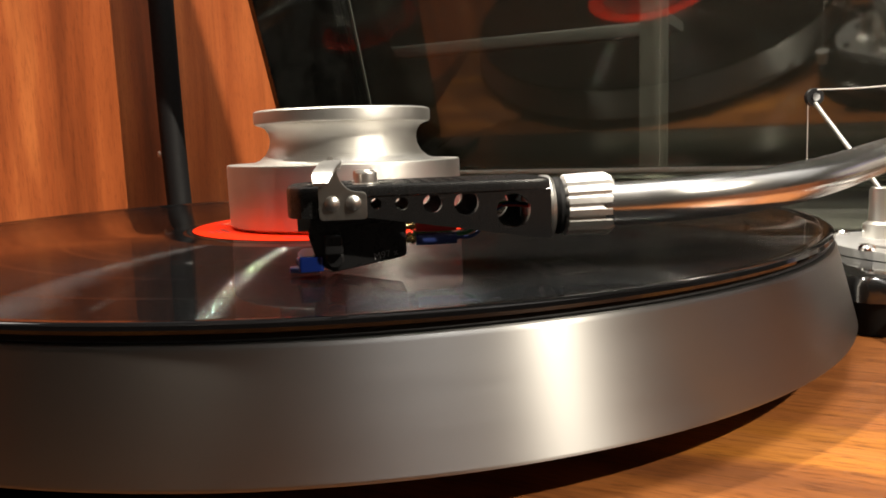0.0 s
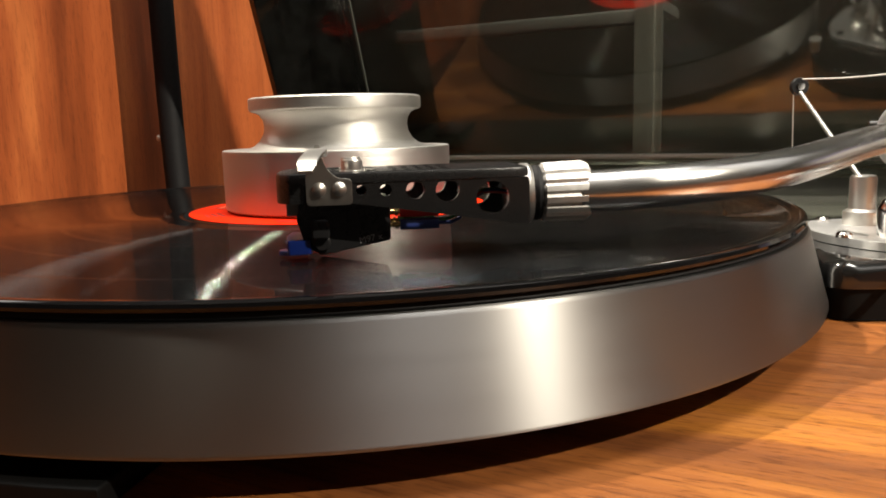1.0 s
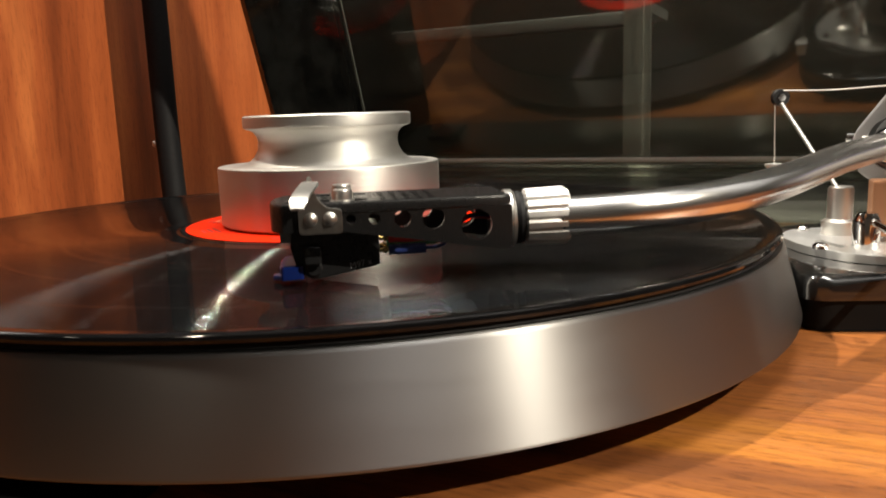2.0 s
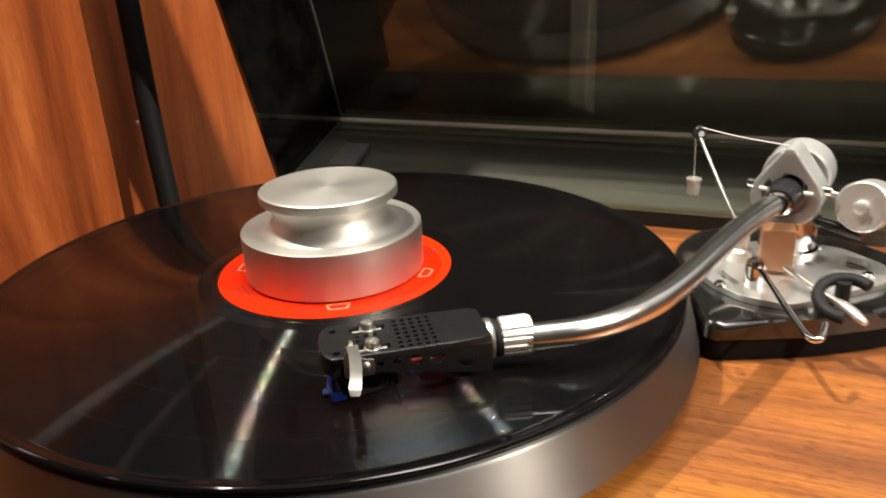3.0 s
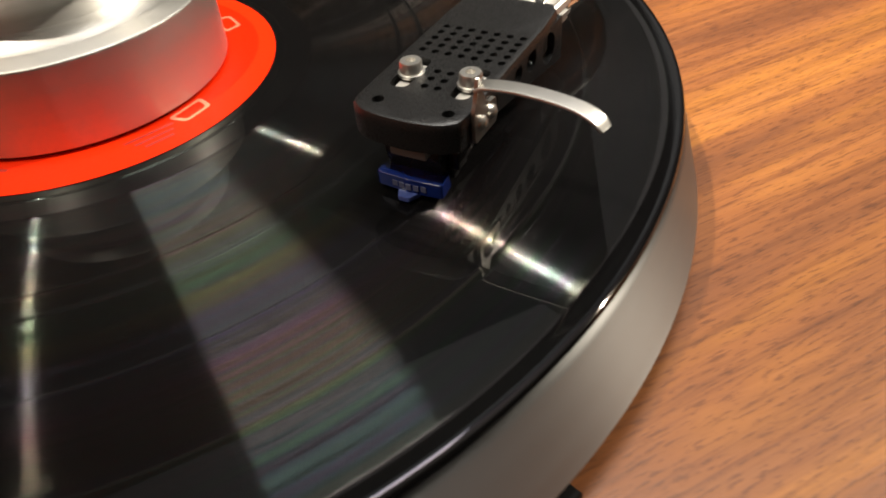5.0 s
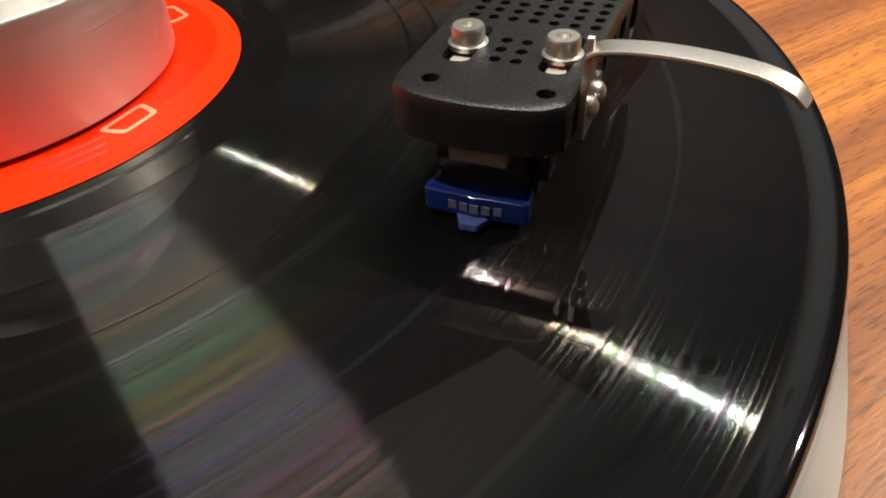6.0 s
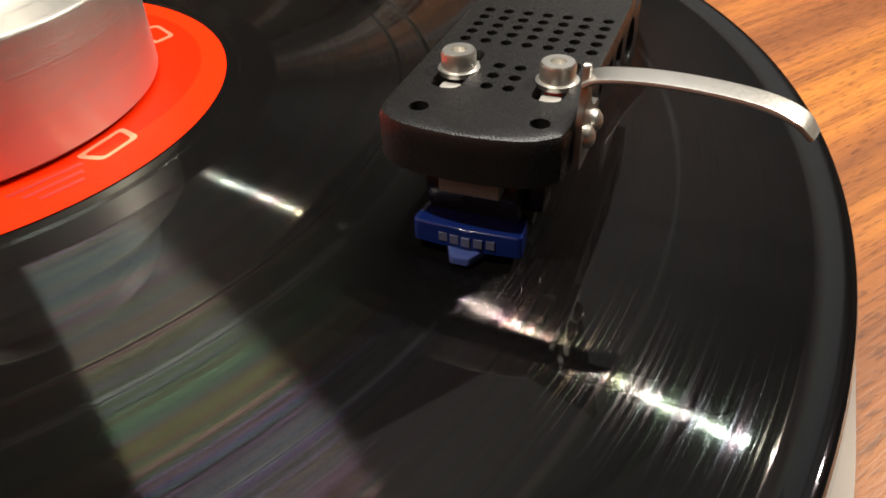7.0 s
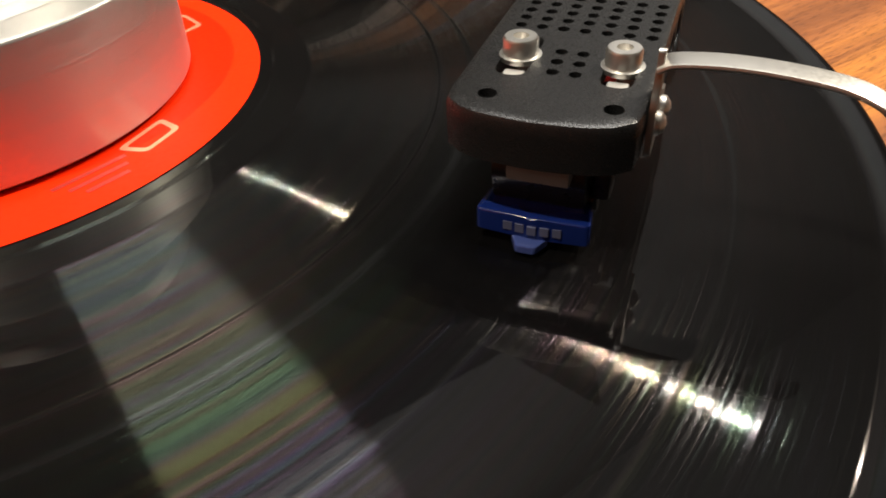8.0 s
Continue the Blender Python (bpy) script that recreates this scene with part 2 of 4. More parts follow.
    groups = node(t, "ShaderNodeTexNoise", Scale=420.0, Detail=2.0, Roughness=0.6)
    link(t, com, "Vector", groups, "Vector")
    group_size = node(t, "ShaderNodeMapRange")
    group_size.inputs[1].default_value, group_size.inputs[2].default_value = 0.36, 0.62
    group_size.inputs[3].default_value, group_size.inputs[4].default_value = 0.35, 1.0
    link(t, groups, "Fac", group_size, "Value")
    sharp = node(t, "ShaderNodeMath", operation="MULTIPLY")
    link(t, rr, "Result", sharp, 0)
    link(t, group_size, "Result", sharp, 1)
    long_streak = node(t, "ShaderNodeMath", operation="MULTIPLY_ADD")
    long_streak.inputs[1].default_value, long_streak.inputs[2].default_value = 0.27, 0.042
    link(t, sharp, "Value", long_streak, 0)
    link(t, long_streak, "Value", b, "Roughness")
    # diffraction colours of the fine grooves, painted by radius into the specular tint
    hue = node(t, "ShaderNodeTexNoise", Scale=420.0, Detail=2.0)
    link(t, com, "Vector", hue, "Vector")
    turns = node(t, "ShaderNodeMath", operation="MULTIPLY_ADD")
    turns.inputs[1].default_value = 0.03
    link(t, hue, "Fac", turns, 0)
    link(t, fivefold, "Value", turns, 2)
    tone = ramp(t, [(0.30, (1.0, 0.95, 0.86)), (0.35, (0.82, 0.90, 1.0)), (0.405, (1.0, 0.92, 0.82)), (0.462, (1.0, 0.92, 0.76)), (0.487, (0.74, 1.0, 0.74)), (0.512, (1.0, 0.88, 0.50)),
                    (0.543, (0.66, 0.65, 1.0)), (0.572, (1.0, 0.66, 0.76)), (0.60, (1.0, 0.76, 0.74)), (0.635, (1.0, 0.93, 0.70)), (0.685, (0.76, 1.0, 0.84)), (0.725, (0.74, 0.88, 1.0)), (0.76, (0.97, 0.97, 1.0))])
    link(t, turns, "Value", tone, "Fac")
    # small pastel highlight beads from ring to ring, painted into the same tint
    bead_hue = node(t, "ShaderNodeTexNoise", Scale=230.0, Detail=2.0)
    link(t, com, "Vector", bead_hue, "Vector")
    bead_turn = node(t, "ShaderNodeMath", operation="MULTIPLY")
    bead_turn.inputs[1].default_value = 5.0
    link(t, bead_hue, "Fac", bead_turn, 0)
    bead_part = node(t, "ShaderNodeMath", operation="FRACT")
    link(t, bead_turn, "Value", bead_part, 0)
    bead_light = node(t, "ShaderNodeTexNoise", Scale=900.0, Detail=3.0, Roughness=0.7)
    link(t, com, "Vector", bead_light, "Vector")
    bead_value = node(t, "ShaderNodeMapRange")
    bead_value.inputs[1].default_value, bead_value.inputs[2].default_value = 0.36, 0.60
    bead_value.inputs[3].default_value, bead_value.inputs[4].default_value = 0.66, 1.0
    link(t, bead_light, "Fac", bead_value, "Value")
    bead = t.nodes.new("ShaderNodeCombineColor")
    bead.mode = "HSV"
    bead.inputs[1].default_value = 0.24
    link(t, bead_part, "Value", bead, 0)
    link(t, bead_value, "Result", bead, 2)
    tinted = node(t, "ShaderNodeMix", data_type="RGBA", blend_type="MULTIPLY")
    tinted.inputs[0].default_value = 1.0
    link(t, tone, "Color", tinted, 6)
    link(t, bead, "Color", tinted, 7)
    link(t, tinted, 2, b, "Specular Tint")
    return m


M_WOOD = walnut("walnut_top", "x", (0.052, 0.013, 0.004), (0.25, 0.080, 0.019), (0.48, 0.190, 0.050), 0.38, 1.0, 0.2, 0.50, 0.62, 1.8,
                [(0.31, (0.10, 0.033, 0.013)), (0.43, (0.215, 0.076, 0.026)), (0.54, (0.34, 0.120, 0.030)), (0.65, (0.62, 0.240, 0.036))])
M_WALL = walnut("mahogany_side", "z", (0.12, 0.024, 0.007), (0.38, 0.090, 0.024), (0.57, 0.170, 0.048), 0.36, 0.55, 0.25, 0.62, 0.28, 2.6,
                [(0.34, (0.11, 0.022, 0.006)), (0.46, (0.31, 0.070, 0.018)), (0.55, (0.42, 0.105, 0.028)), (0.65, (0.62, 0.185, 0.050))])
M_WALL_Y = walnut("mahogany_side_long", "y", (0.14, 0.038, 0.012), (0.27, 0.085, 0.028), (0.38, 0.13, 0.045), 0.45, 0.6, 0.2, 0.6, 0.3)
M_DARKWOOD = walnut("dark_ledge", "x", (0.022, 0.010, 0.006), (0.040, 0.020, 0.012), (0.06, 0.032, 0.02), 0.4)
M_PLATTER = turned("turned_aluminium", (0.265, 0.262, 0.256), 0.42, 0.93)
M_WEIGHT = brushed("fine_turned_aluminium", (0.67, 0.655, 0.62), 0.42, 0.43)
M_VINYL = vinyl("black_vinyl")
M_LABEL = plain("red_paper", (0.72, 0.020, 0.0004), 0.5, 0, 0.05, 900, Specular_IOR_Level=0.10)
M_PRINT = plain("pale_print", (0.82, 0.22, 0.12), 0.45)
M_DARKPRINT = plain("dark_print", (0.30, 0.01, 0.004), 0.5)
M_RUBBER = plain("black_rubber", (0.008, 0.008, 0.009), 0.6, 0, 0.3, Specular_IOR_Level=0.25)
M_BLACKMETAL = plain("black_crackle_paint", (0.011, 0.011, 0.0115), 0.27, 0.0, 0.22, 7000, Specular_IOR_Level=0.60)
M_MATTE = plain("matt_black_paint", (0.005, 0.005, 0.005), 0.6, 0.0, 0.1, 900, Specular_IOR_Level=0.12)
M_BLACKGLOSS = plain("black_gloss_paint", (0.010, 0.010, 0.010), 0.14, 0.0, 0.0, 60, Coat_Weight=1.0, Coat_Roughness=0.06)
M_BLACKPLASTIC = plain("black_plastic", (0.016, 0.016, 0.017), 0.28, 0.0, 0.05, 600)
M_CHROME = plain("chrome", (0.82, 0.81, 0.80), 0.10, 1.0)
M_TUBE = plain("polished_steel_tube", (0.92, 0.91, 0.89), 0.22, 1.0, 0.0, 25)
M_SATIN = plain("satin_chrome", (0.90, 0.90, 0.89), 0.42, 1.0, 0.1, 700)
M_STEEL = plain("satin_steel", (0.76, 0.74, 0.70), 0.36, 1.0, 0.02, 2500)
M_DIMSTEEL = plain("dim_steel", (0.34, 0.33, 0.31), 0.40, 1.0)
M_ALU = plain("satin_aluminium", (0.80, 0.785, 0.76), 0.48, 1.0, 0.1, 900)
M_GREYPAINT = plain("grey_hammer_paint", (0.40, 0.405, 0.41), 0.36, 0.3, 0.2, 900)
M_BLUE = plain("blue_plastic", (0.006, 0.018, 0.125), 0.14, 0.0, 0.0, 500, Coat_Weight=1.0, Coat_Roughness=0.05)
M_CLEARBLUE = plain("blue_clear_plastic", (0.05, 0.075, 0.24), 0.06, Coat_Weight=1.0, Coat_Roughness=0.03)
M_GOLD = plain("gold_pin", (0.9, 0.62, 0.25), 0.2, 1.0)
M_REDPL = plain("red_sleeve", (0.55, 0.02, 0.015), 0.35)
M_BLUEPL = plain("dark_blue_sleeve", (0.03, 0.05, 0.20), 0.35)
M_WHITEPL = plain("white_sleeve", (0.75, 0.72, 0.68), 0.4)
M_GREENPL = plain("green_sleeve", (0.05, 0.22, 0.08), 0.4)
M_BROWN = plain("copper_brown_paint", (0.40, 0.20, 0.11), 0.32, 0.3)
M_LETTER = plain("grey_ink", (0.09, 0.10, 0.17), 0.35)
M_SIDEINK = plain("pale_grey_ink", (0.30, 0.30, 0.31), 0.5)
M_DULL = plain("dull_grey_plastic", (0.24, 0.245, 0.235), 0.4)
# steel of the lift's side plate, coloured darker for the shade on it
M_LIFT_SHADED = plain("shaded_steel", (0.50, 0.48, 0.45), 0.34, 1.0, 0.1, 900)
M_NUT = plain("dull_nickel", (0.62, 0.60, 0.56), 0.4, 0.6)
M_HINGE = plain("dark_grey_plastic", (0.11, 0.115, 0.11), 0.35)
M_ACRYLIC = acrylic("smoked_acrylic", (0.42, 0.43, 0.39), 0.05)
M_ACRYLIC_SIDE = acrylic("dark_smoked_acrylic", (0.30, 0.31, 0.28), 0.02, 0.006)
# same acrylic seam, coloured dark where no glint falls
M_SEAM_UNLIT = plain("acrylic_seam_unlit", (0.10, 0.105, 0.09), 0.3)
M_ACRYLIC_VEILED = acrylic("veiled_smoked_acrylic", (0.50, 0.52, 0.46), 0.06, 0.11)
# white base colour paints the lamp glint along the back seam
M_SEAM_GLINT = plain("acrylic_seam_glint", (0.86, 0.88, 0.82), 0.12, 0, 0, 100, Coat_Weight=1.0, Coat_Roughness=0.08)
M_BACK = plain("dark_back_wall", (0.085, 0.081, 0.066), 0.7, 0, 0.1, 30)
M_PAPER = plain("white_card", (0.72, 0.70, 0.66), 0.7, 0, 0.1, 200)
M_LILAC = plain("lilac_card", (0.36, 0.34, 0.50), 0.6, 0, 0.1, 200)
M_CREAM = plain("cream_card", (0.72, 0.62, 0.42), 0.6, 0, 0.1, 200)
M_PLASTER = plain("brown_plaster", (0.16, 0.135, 0.11), 0.9, 0, 0.3, 40)
M_REFLECTOR = plain("reflector_wall_paint", (0.38, 0.38, 0.38), 0.9, 0, 0.2, 40)
M_CEILING = plain("ceiling_paint", (0.73, 0.72, 0.70), 0.9, 0, 0.2, 40)
M_CARPET = plain("brown_carpet", (0.12, 0.08, 0.05), 0.95, 0, 0.6, 150)


# ---- mesh helpers ----
def finish(name, bm, material, smooth=True, sharp=35):
    bmesh.ops.recalc_face_normals(bm, faces=bm.faces)
    me = bpy.data.meshes.new(name)
    bm.to_mesh(me)
    bm.free()
    me.materials.append(material)
    if smooth:
        me.polygons.foreach_set("use_smooth", [True] * len(me.polygons))
        me.set_sharp_from_angle(angle=DEG(sharp))
    return me


def part(name, bm, material, parent=None, label="", m=None):
    ob = new(name, finish(name, bm, material))
    soft = ob.modifiers.new("weighted_normals", "WEIGHTED_NORMAL")
    soft.keep_sharp = True
    if parent:
        ob.parent = parent
    if m is not None:
        ob.matrix_basis = m
    return tagged(ob, label) if label else ob


def thing(name, label, category, group="", kind="", m=None):
    ob = new(name)
    ob.empty_display_size = 0.01
    if m is not None:
        ob.matrix_basis = m
    return tagged(ob, label, category, group, kind)


def lathe(profile, seg=96, closed=True):
    """Profile of (r, z), turned about z."""
    bm = bmesh.new()
    rings = []
    for r, z in profile:
        if r < 1e-6:
            rings.append([bm.verts.new((0, 0, z))])
        else:
            rings.append([bm.verts.new((r * math.cos(2 * math.pi * k / seg), r * math.sin(2 * math.pi * k / seg), z)) for k in range(seg)])
    pairs = list(zip(rings, rings[1:]))
    if closed and len(rings[0]) > 1 and len(rings[-1]) > 1:
        pairs.append((rings[-1], rings[0]))
    for a, b in pairs:
        for k in range(seg):
            j = (k + 1) % seg
            if len(a) == 1 and len(b) == 1:
                continue
            if len(a) == 1:
                bm.faces.new((a[0], b[j], b[k]))
            elif len(b) == 1:
                bm.faces.new((a[k], a[j], b[0]))
            else:
                bm.faces.new((a[k], a[j], b[j], b[k]))
    return bm


def box(x0, x1, y0, y1, z0, z1, bevel=0.0, seg=2, bm=None):
    bm = bm or bmesh.new()
    made = bmesh.ops.create_cube(bm, size=1)["verts"]
    for v in made:
        v.co = Vector((x0 + (v.co.x + 0.5) * (x1 - x0), y0 + (v.co.y + 0.5) * (y1 - y0), z0 + (v.co.z + 0.5) * (z1 - z0)))
    if bevel:
        edges = list({e for v in made for e in v.link_edges})
        bmesh.ops.bevel(bm, geom=edges, offset=bevel, segments=seg, affect="EDGES", profile=0.5)
    return bm


def spline(points, steps=8):
    """A smooth line through the points (Catmull-Rom)."""
    p = [Vector(q) for q in points]
    p = [2 * p[0] - p[1]] + p + [2 * p[-1] - p[-2]]
    out = []
    for i in range(1, len(p) - 2):
        for k in range(steps):
            t = k / steps
            a, b, c, d = p[i - 1], p[i], p[i + 1], p[i + 2]
            out.append(0.5 * ((2 * b) + (c - a) * t + (2 * a - 5 * b + 4 * c - d) * t * t + (3 * b - a - 3 * c + d) * t ** 3))
    out.append(p[-2])
    return out


def tube(points, radius, seg=16, bm=None, squash=None):
    """A round rod along the points; radius a number or one for each point. squash: (width, thickness, up) for a flat strap."""
    bm = bm or bmesh.new()
    pts = [Vector(q) for q in points]
    rad = radius if isinstance(radius, (list, tuple)) else [radius] * len(pts)
    rings, side = [], None
    for i, q in enumerate(pts):
        d = (pts[min(i + 1, len(pts) - 1)] - pts[max(i - 1, 0)]).normalized()
        if squash:
            side = Vector(squash[2]).cross(d).normalized()
        elif side is None:
            side = d.orthogonal().normalized()
        else:
            side = (side - d * side.dot(d)).normalized()
        up = d.cross(side)
        ring = []
        for k in range(seg):
            a = 2 * math.pi * k / seg
            if squash:
                c, s = math.cos(a), math.sin(a)
                c, s = math.copysign(abs(c) ** 0.35, c), math.copysign(abs(s) ** 0.35, s)
                ring.append(bm.verts.new(q + side * c * squash[0] / 2 * rad[i] + up * s * squash[1] / 2))
            else:
                ring.append(bm.verts.new(q + (side * math.cos(a) + up * math.sin(a)) * rad[i]))
        rings.append(ring)
    for a, b in zip(rings, rings[1:]):
        for k in range(seg):
            bm.faces.new((a[k], a[(k + 1) % seg], b[(k + 1) % seg], b[k]))
    bm.faces.new(rings[0][::-1])
    bm.faces.new(rings[-1])
    return bm


def circle(x, y, r, n=14, sy=1.0):
    return [(x + r * math.cos(2 * math.pi * k / n), y + r * sy * math.sin(2 * math.pi * k / n)) for k in range(n)]


def plate(outline, holes, z0, z1, bevel=0.0, cuts=2):
    """A flat plate in xy with real holes through it."""
    bm = bmesh.new()
    edges = []
    for loop in [outline] + list(holes):
        vs = [bm.verts.new((x, y, z0)) for x, y in loop]
        for a, b in zip(vs, vs[1:] + vs[:1]):
            edges.append(bm.edges.new((a, b)))
    bmesh.ops.triangle_fill(bm, use_beauty=True, use_dissolve=False, edges=edges)
    top = bmesh.ops.extrude_face_region(bm, geom=list(bm.faces))["geom"]
    for v in top:
        if isinstance(v, bmesh.types.BMVert):
            v.co.z = z1
    if bevel:
        rim = [e for e in bm.edges if all(abs(v.co.z - z1) < 1e-7 for v in e.verts) and len(e.link_faces) == 2 and e.calc_face_angle(0) > 1.0 and min(math.dist((v.co.x, v.co.y), q) for v in e.verts for q in outline) < 1e-6]
        bmesh.ops.bevel(bm, geom=rim, offset=bevel, segments=cuts, affect="EDGES", profile=0.5)
    return bm


def rounded(points, r, n=5):
    """A polygon with rounded corners."""
    out = []
    m = len(points)
    for i in range(m):
        p, a, b = Vector(points[i]), Vector(points[i - 1]), Vector(points[(i + 1) % m])
        da, db = (a - p).normalized(), (b - p).normalized()
        k = min(r[i] if isinstance(r, list) else r, (a - p).length * 0.45, (b - p).length * 0.45)
        s, e = p + da * k, p + db * k
        for j in range(n + 1):
            t = j / n
            q = s * (1 - t) ** 2 + p * 2 * t * (1 - t) + e * t * t
            out.append((q.x, q.y))
    return out


def moved(bm, m):
    bmesh.ops.transform(bm, matrix=m, verts=bm.verts)
    return bm


def join(*bms):
    out = bmesh.new()
    for b in bms:
        me = bpy.data.meshes.new("tmp")
        b.to_mesh(me)
        b.free()
        out.from_mesh(me)
        bpy.data.meshes.remove(me)
    return out


def setting(name, bm, material, label, category):
    return tagged(part(name, bm, material), label, category, kind="structure")


# ---- the room and the cabinet ----
FLOOR = -0.86
setting("floor", box(-2.2, 2.6, -2.4, 1.2, FLOOR - 0.05, FLOOR), M_CARPET, "brown carpeted floor of the room", "floor")
setting("ceiling", box(-2.2, 2.6, -2.4, 1.2, CEIL, CEIL + 0.05), M_CEILING, "dim painted ceiling with small downlights", "ceiling")
setting("wall_west", box(-2.25, -2.2, -2.4, 1.2, FLOOR, CEIL), M_PLASTER, "plain dark brown wall of the room", "wall")
setting("wall_east", box(2.6, 2.65, -2.4, 1.2, FLOOR, CEIL), M_PLASTER, "plain dark brown wall of the room", "wall")
setting("wall_south", box(-2.2, 2.6, -2.45, -2.4, FLOOR, CEIL), M_PLASTER, "plain dark brown wall of the room", "wall")
setting("wall_north", box(-2.2, 2.6, 0.62, 0.67, FLOOR, 0.40), M_BACK, "dark wall behind the record player", "wall")
# paler wall above the view, added as a reflector for the chrome arm
setting("reflector_wall", box(-2.2, 2.6, 0.62, 0.67, 0.4001, CEIL), M_REFLECTOR, "unseen paler upper wall added to reflect in the chrome", "wall")

cabinet = thing("record_cabinet", "reddish-brown wooden cabinet holding the record player", "cabinet")
part("shelf", box(-0.30, 0.42, -0.30, 0.60, -0.13, -0.10, 0.002), M_DARKWOOD, cabinet)
part("front_side_panel", box(-0.300, -0.246, -0.60, 0.118, FLOOR, 0.21, 0.002), M_WALL, cabinet, "reddish wooden side panel")
part("rear_side_panel", box(-0.325, -0.282, 0.1185, 0.40, FLOOR, 0.21, 0.001), M_WALL, cabinet, "reddish wooden rear side panel")
part("right_side_panel", box(0.345, 0.385, -0.30, 0.215, FLOOR, 0.045, 0.002), M_WALL_Y, cabinet, "brown wooden side panel")
part("back_board", box(-0.30, -0.098, 0.44, 0.46, -0.0985, -0.006, 0.001), M_CREAM, cabinet, "pale back board")
part("ledge", box(-0.095, 0.42, 0.190, 0.30, -0.0985, -0.004, 0.002), M_DARKWOOD, cabinet, "dark brown wooden ledge")

# ---- record player ----
player = thing("record_player", "walnut-veneered record player plinth on a cabinet shelf", "record player")
part("plinth", box(-0.177, 0.281, -0.185, 0.182, -0.085, 0.0, 0.0025, 3), M_WOOD, player, "warm walnut veneered plinth")
arc = [(0.158 * math.cos(DEG(a)), 0.158 * math.sin(DEG(a))) for a in range(150, 294, 4)] + [(0.12 * math.cos(DEG(a)), 0.12 * math.sin(DEG(a))) for a in range(291, 149, -4)]
part("base_ring", plate(arc, [], 0.0002, 0.0045, 0.0006), M_MATTE, player, "black base plate under the platter")
part("inner_platter", lathe([(0, 0.0005), (0.118, 0.0005), (0.118, 0.0082), (0, 0.0082)], 96), M_BLACKPLASTIC, player)

ZR = 0.0334
platter = thing("platter", "heavy silver aluminium platter with a sloping satin rim", "platter")
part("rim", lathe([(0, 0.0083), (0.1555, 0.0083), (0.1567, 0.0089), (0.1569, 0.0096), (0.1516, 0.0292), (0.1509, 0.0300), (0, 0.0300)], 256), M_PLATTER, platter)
part("mat", lathe([(0, 0.0301), (0.1495, 0.0301), (0.1500, 0.0306), (0.1497, 0.0313), (0, 0.0313)], 192), M_RUBBER, platter, "thin black rubber mat")

record = thing("vinyl_record", "glossy black vinyl record with a bright red label", "record")
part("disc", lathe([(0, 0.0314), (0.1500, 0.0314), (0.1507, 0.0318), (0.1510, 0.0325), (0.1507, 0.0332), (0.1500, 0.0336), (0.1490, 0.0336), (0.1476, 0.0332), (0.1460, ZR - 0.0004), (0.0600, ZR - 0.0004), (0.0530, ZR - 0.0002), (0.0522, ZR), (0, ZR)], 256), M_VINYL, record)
part("label", lathe([(0, ZR + 0.00002), (0.0514, ZR + 0.00002), (0.0515, ZR + 0.00015), (0, ZR + 0.00015)], 160), M_LABEL, record, "bright red paper label")

for turn in (7, -59, -162, 118):
    c, sn = math.cos(DEG(turn)), math.sin(DEG(turn))
    outer = rounded([(0.0396, -0.0052), (0.0446, -0.0040), (0.0446, 0.0040), (0.0396, 0.0052)], 0.0012, 3)
    inside = rounded([(0.0404, -0.0040), (0.0438, -0.0030), (0.0438, 0.0030), (0.0404, 0.0040)], 0.0008, 3)
    part("print_mark", moved(plate(outer, [inside], ZR + 0.00016, ZR + 0.00022), pose(0, 0, 0, 0, 0, turn)), M_PRINT, record, "pale printed outline on the label")
for turn in (40, 75, 150, 200, 235, 285):
    for k in range(3):
        part("print_bar", moved(box(0.0415 + 0.0022 * k, 0.0424 + 0.0022 * k, -0.006 + 0.0015 * k, 0.006 - 0.001 * k, ZR + 0.00016, ZR + 0.00021), pose(0, 0, 0, 0, 0, turn)), M_DARKPRINT, record)

weight = thing("record_weight", "silver aluminium record weight standing on the red label", "record weight")
part("base", lathe([(0, ZR + 0.0005), (0.0382, ZR + 0.0005), (0.0386, ZR + 0.0012), (0.0392, ZR + 0.0013), (0.0393, ZR + 0.0203), (0.0391, ZR + 0.0208), (0.0386, ZR + 0.0210), (0, ZR + 0.0210)], 192), M_WEIGHT, weight)
part("neck", lathe([(0, ZR + 0.02105), (0.0322, ZR + 0.02105), (0.0306, ZR + 0.0213), (0.0284, ZR + 0.0221), (0.0264, ZR + 0.0238), (0.0251, ZR + 0.0262), (0.0247, ZR + 0.0286), (0.0251, ZR + 0.0308), (0.0262, ZR + 0.0325), (0.0278, ZR + 0.0334), (0, ZR + 0.0334)], 192), M_WEIGHT, weight)
part("grip_disc", lathe([(0, ZR + 0.0334), (0.0282, ZR + 0.0334), (0.0293, ZR + 0.0338), (0.0297, ZR + 0.0344), (0.0297, ZR + 0.0376), (0.0294, ZR + 0.0380), (0.0288, ZR + 0.0382), (0, ZR + 0.0382)], 192), M_WEIGHT, weight)

# ---- tonearm pod ----
pod_plan = [(0.1562, 0.0222), (0.1986, 0.0392), (0.2300, 0.0590), (0.2455, 0.0790), (0.2475, 0.0980), (0.2360, 0.1240), (0.2100, 0.1430), (0.1750, 0.1520), (0.1420, 0.1350), (0.1330, 0.1020), (0.1470, 0.0600)]
pod_soft = [0.009, 0.012, 0.018, 0.018, 0.018, 0.02, 0.02, 0.02, 0.02, 0.02, 0.03]
pod_line = rounded(pod_plan, pod_soft, 6)
pod_foot = rounded([(0.196 + (x - 0.196) * 0.985, 0.092 + (y - 0.092) * 0.985) for x, y in pod_plan], pod_soft, 6)
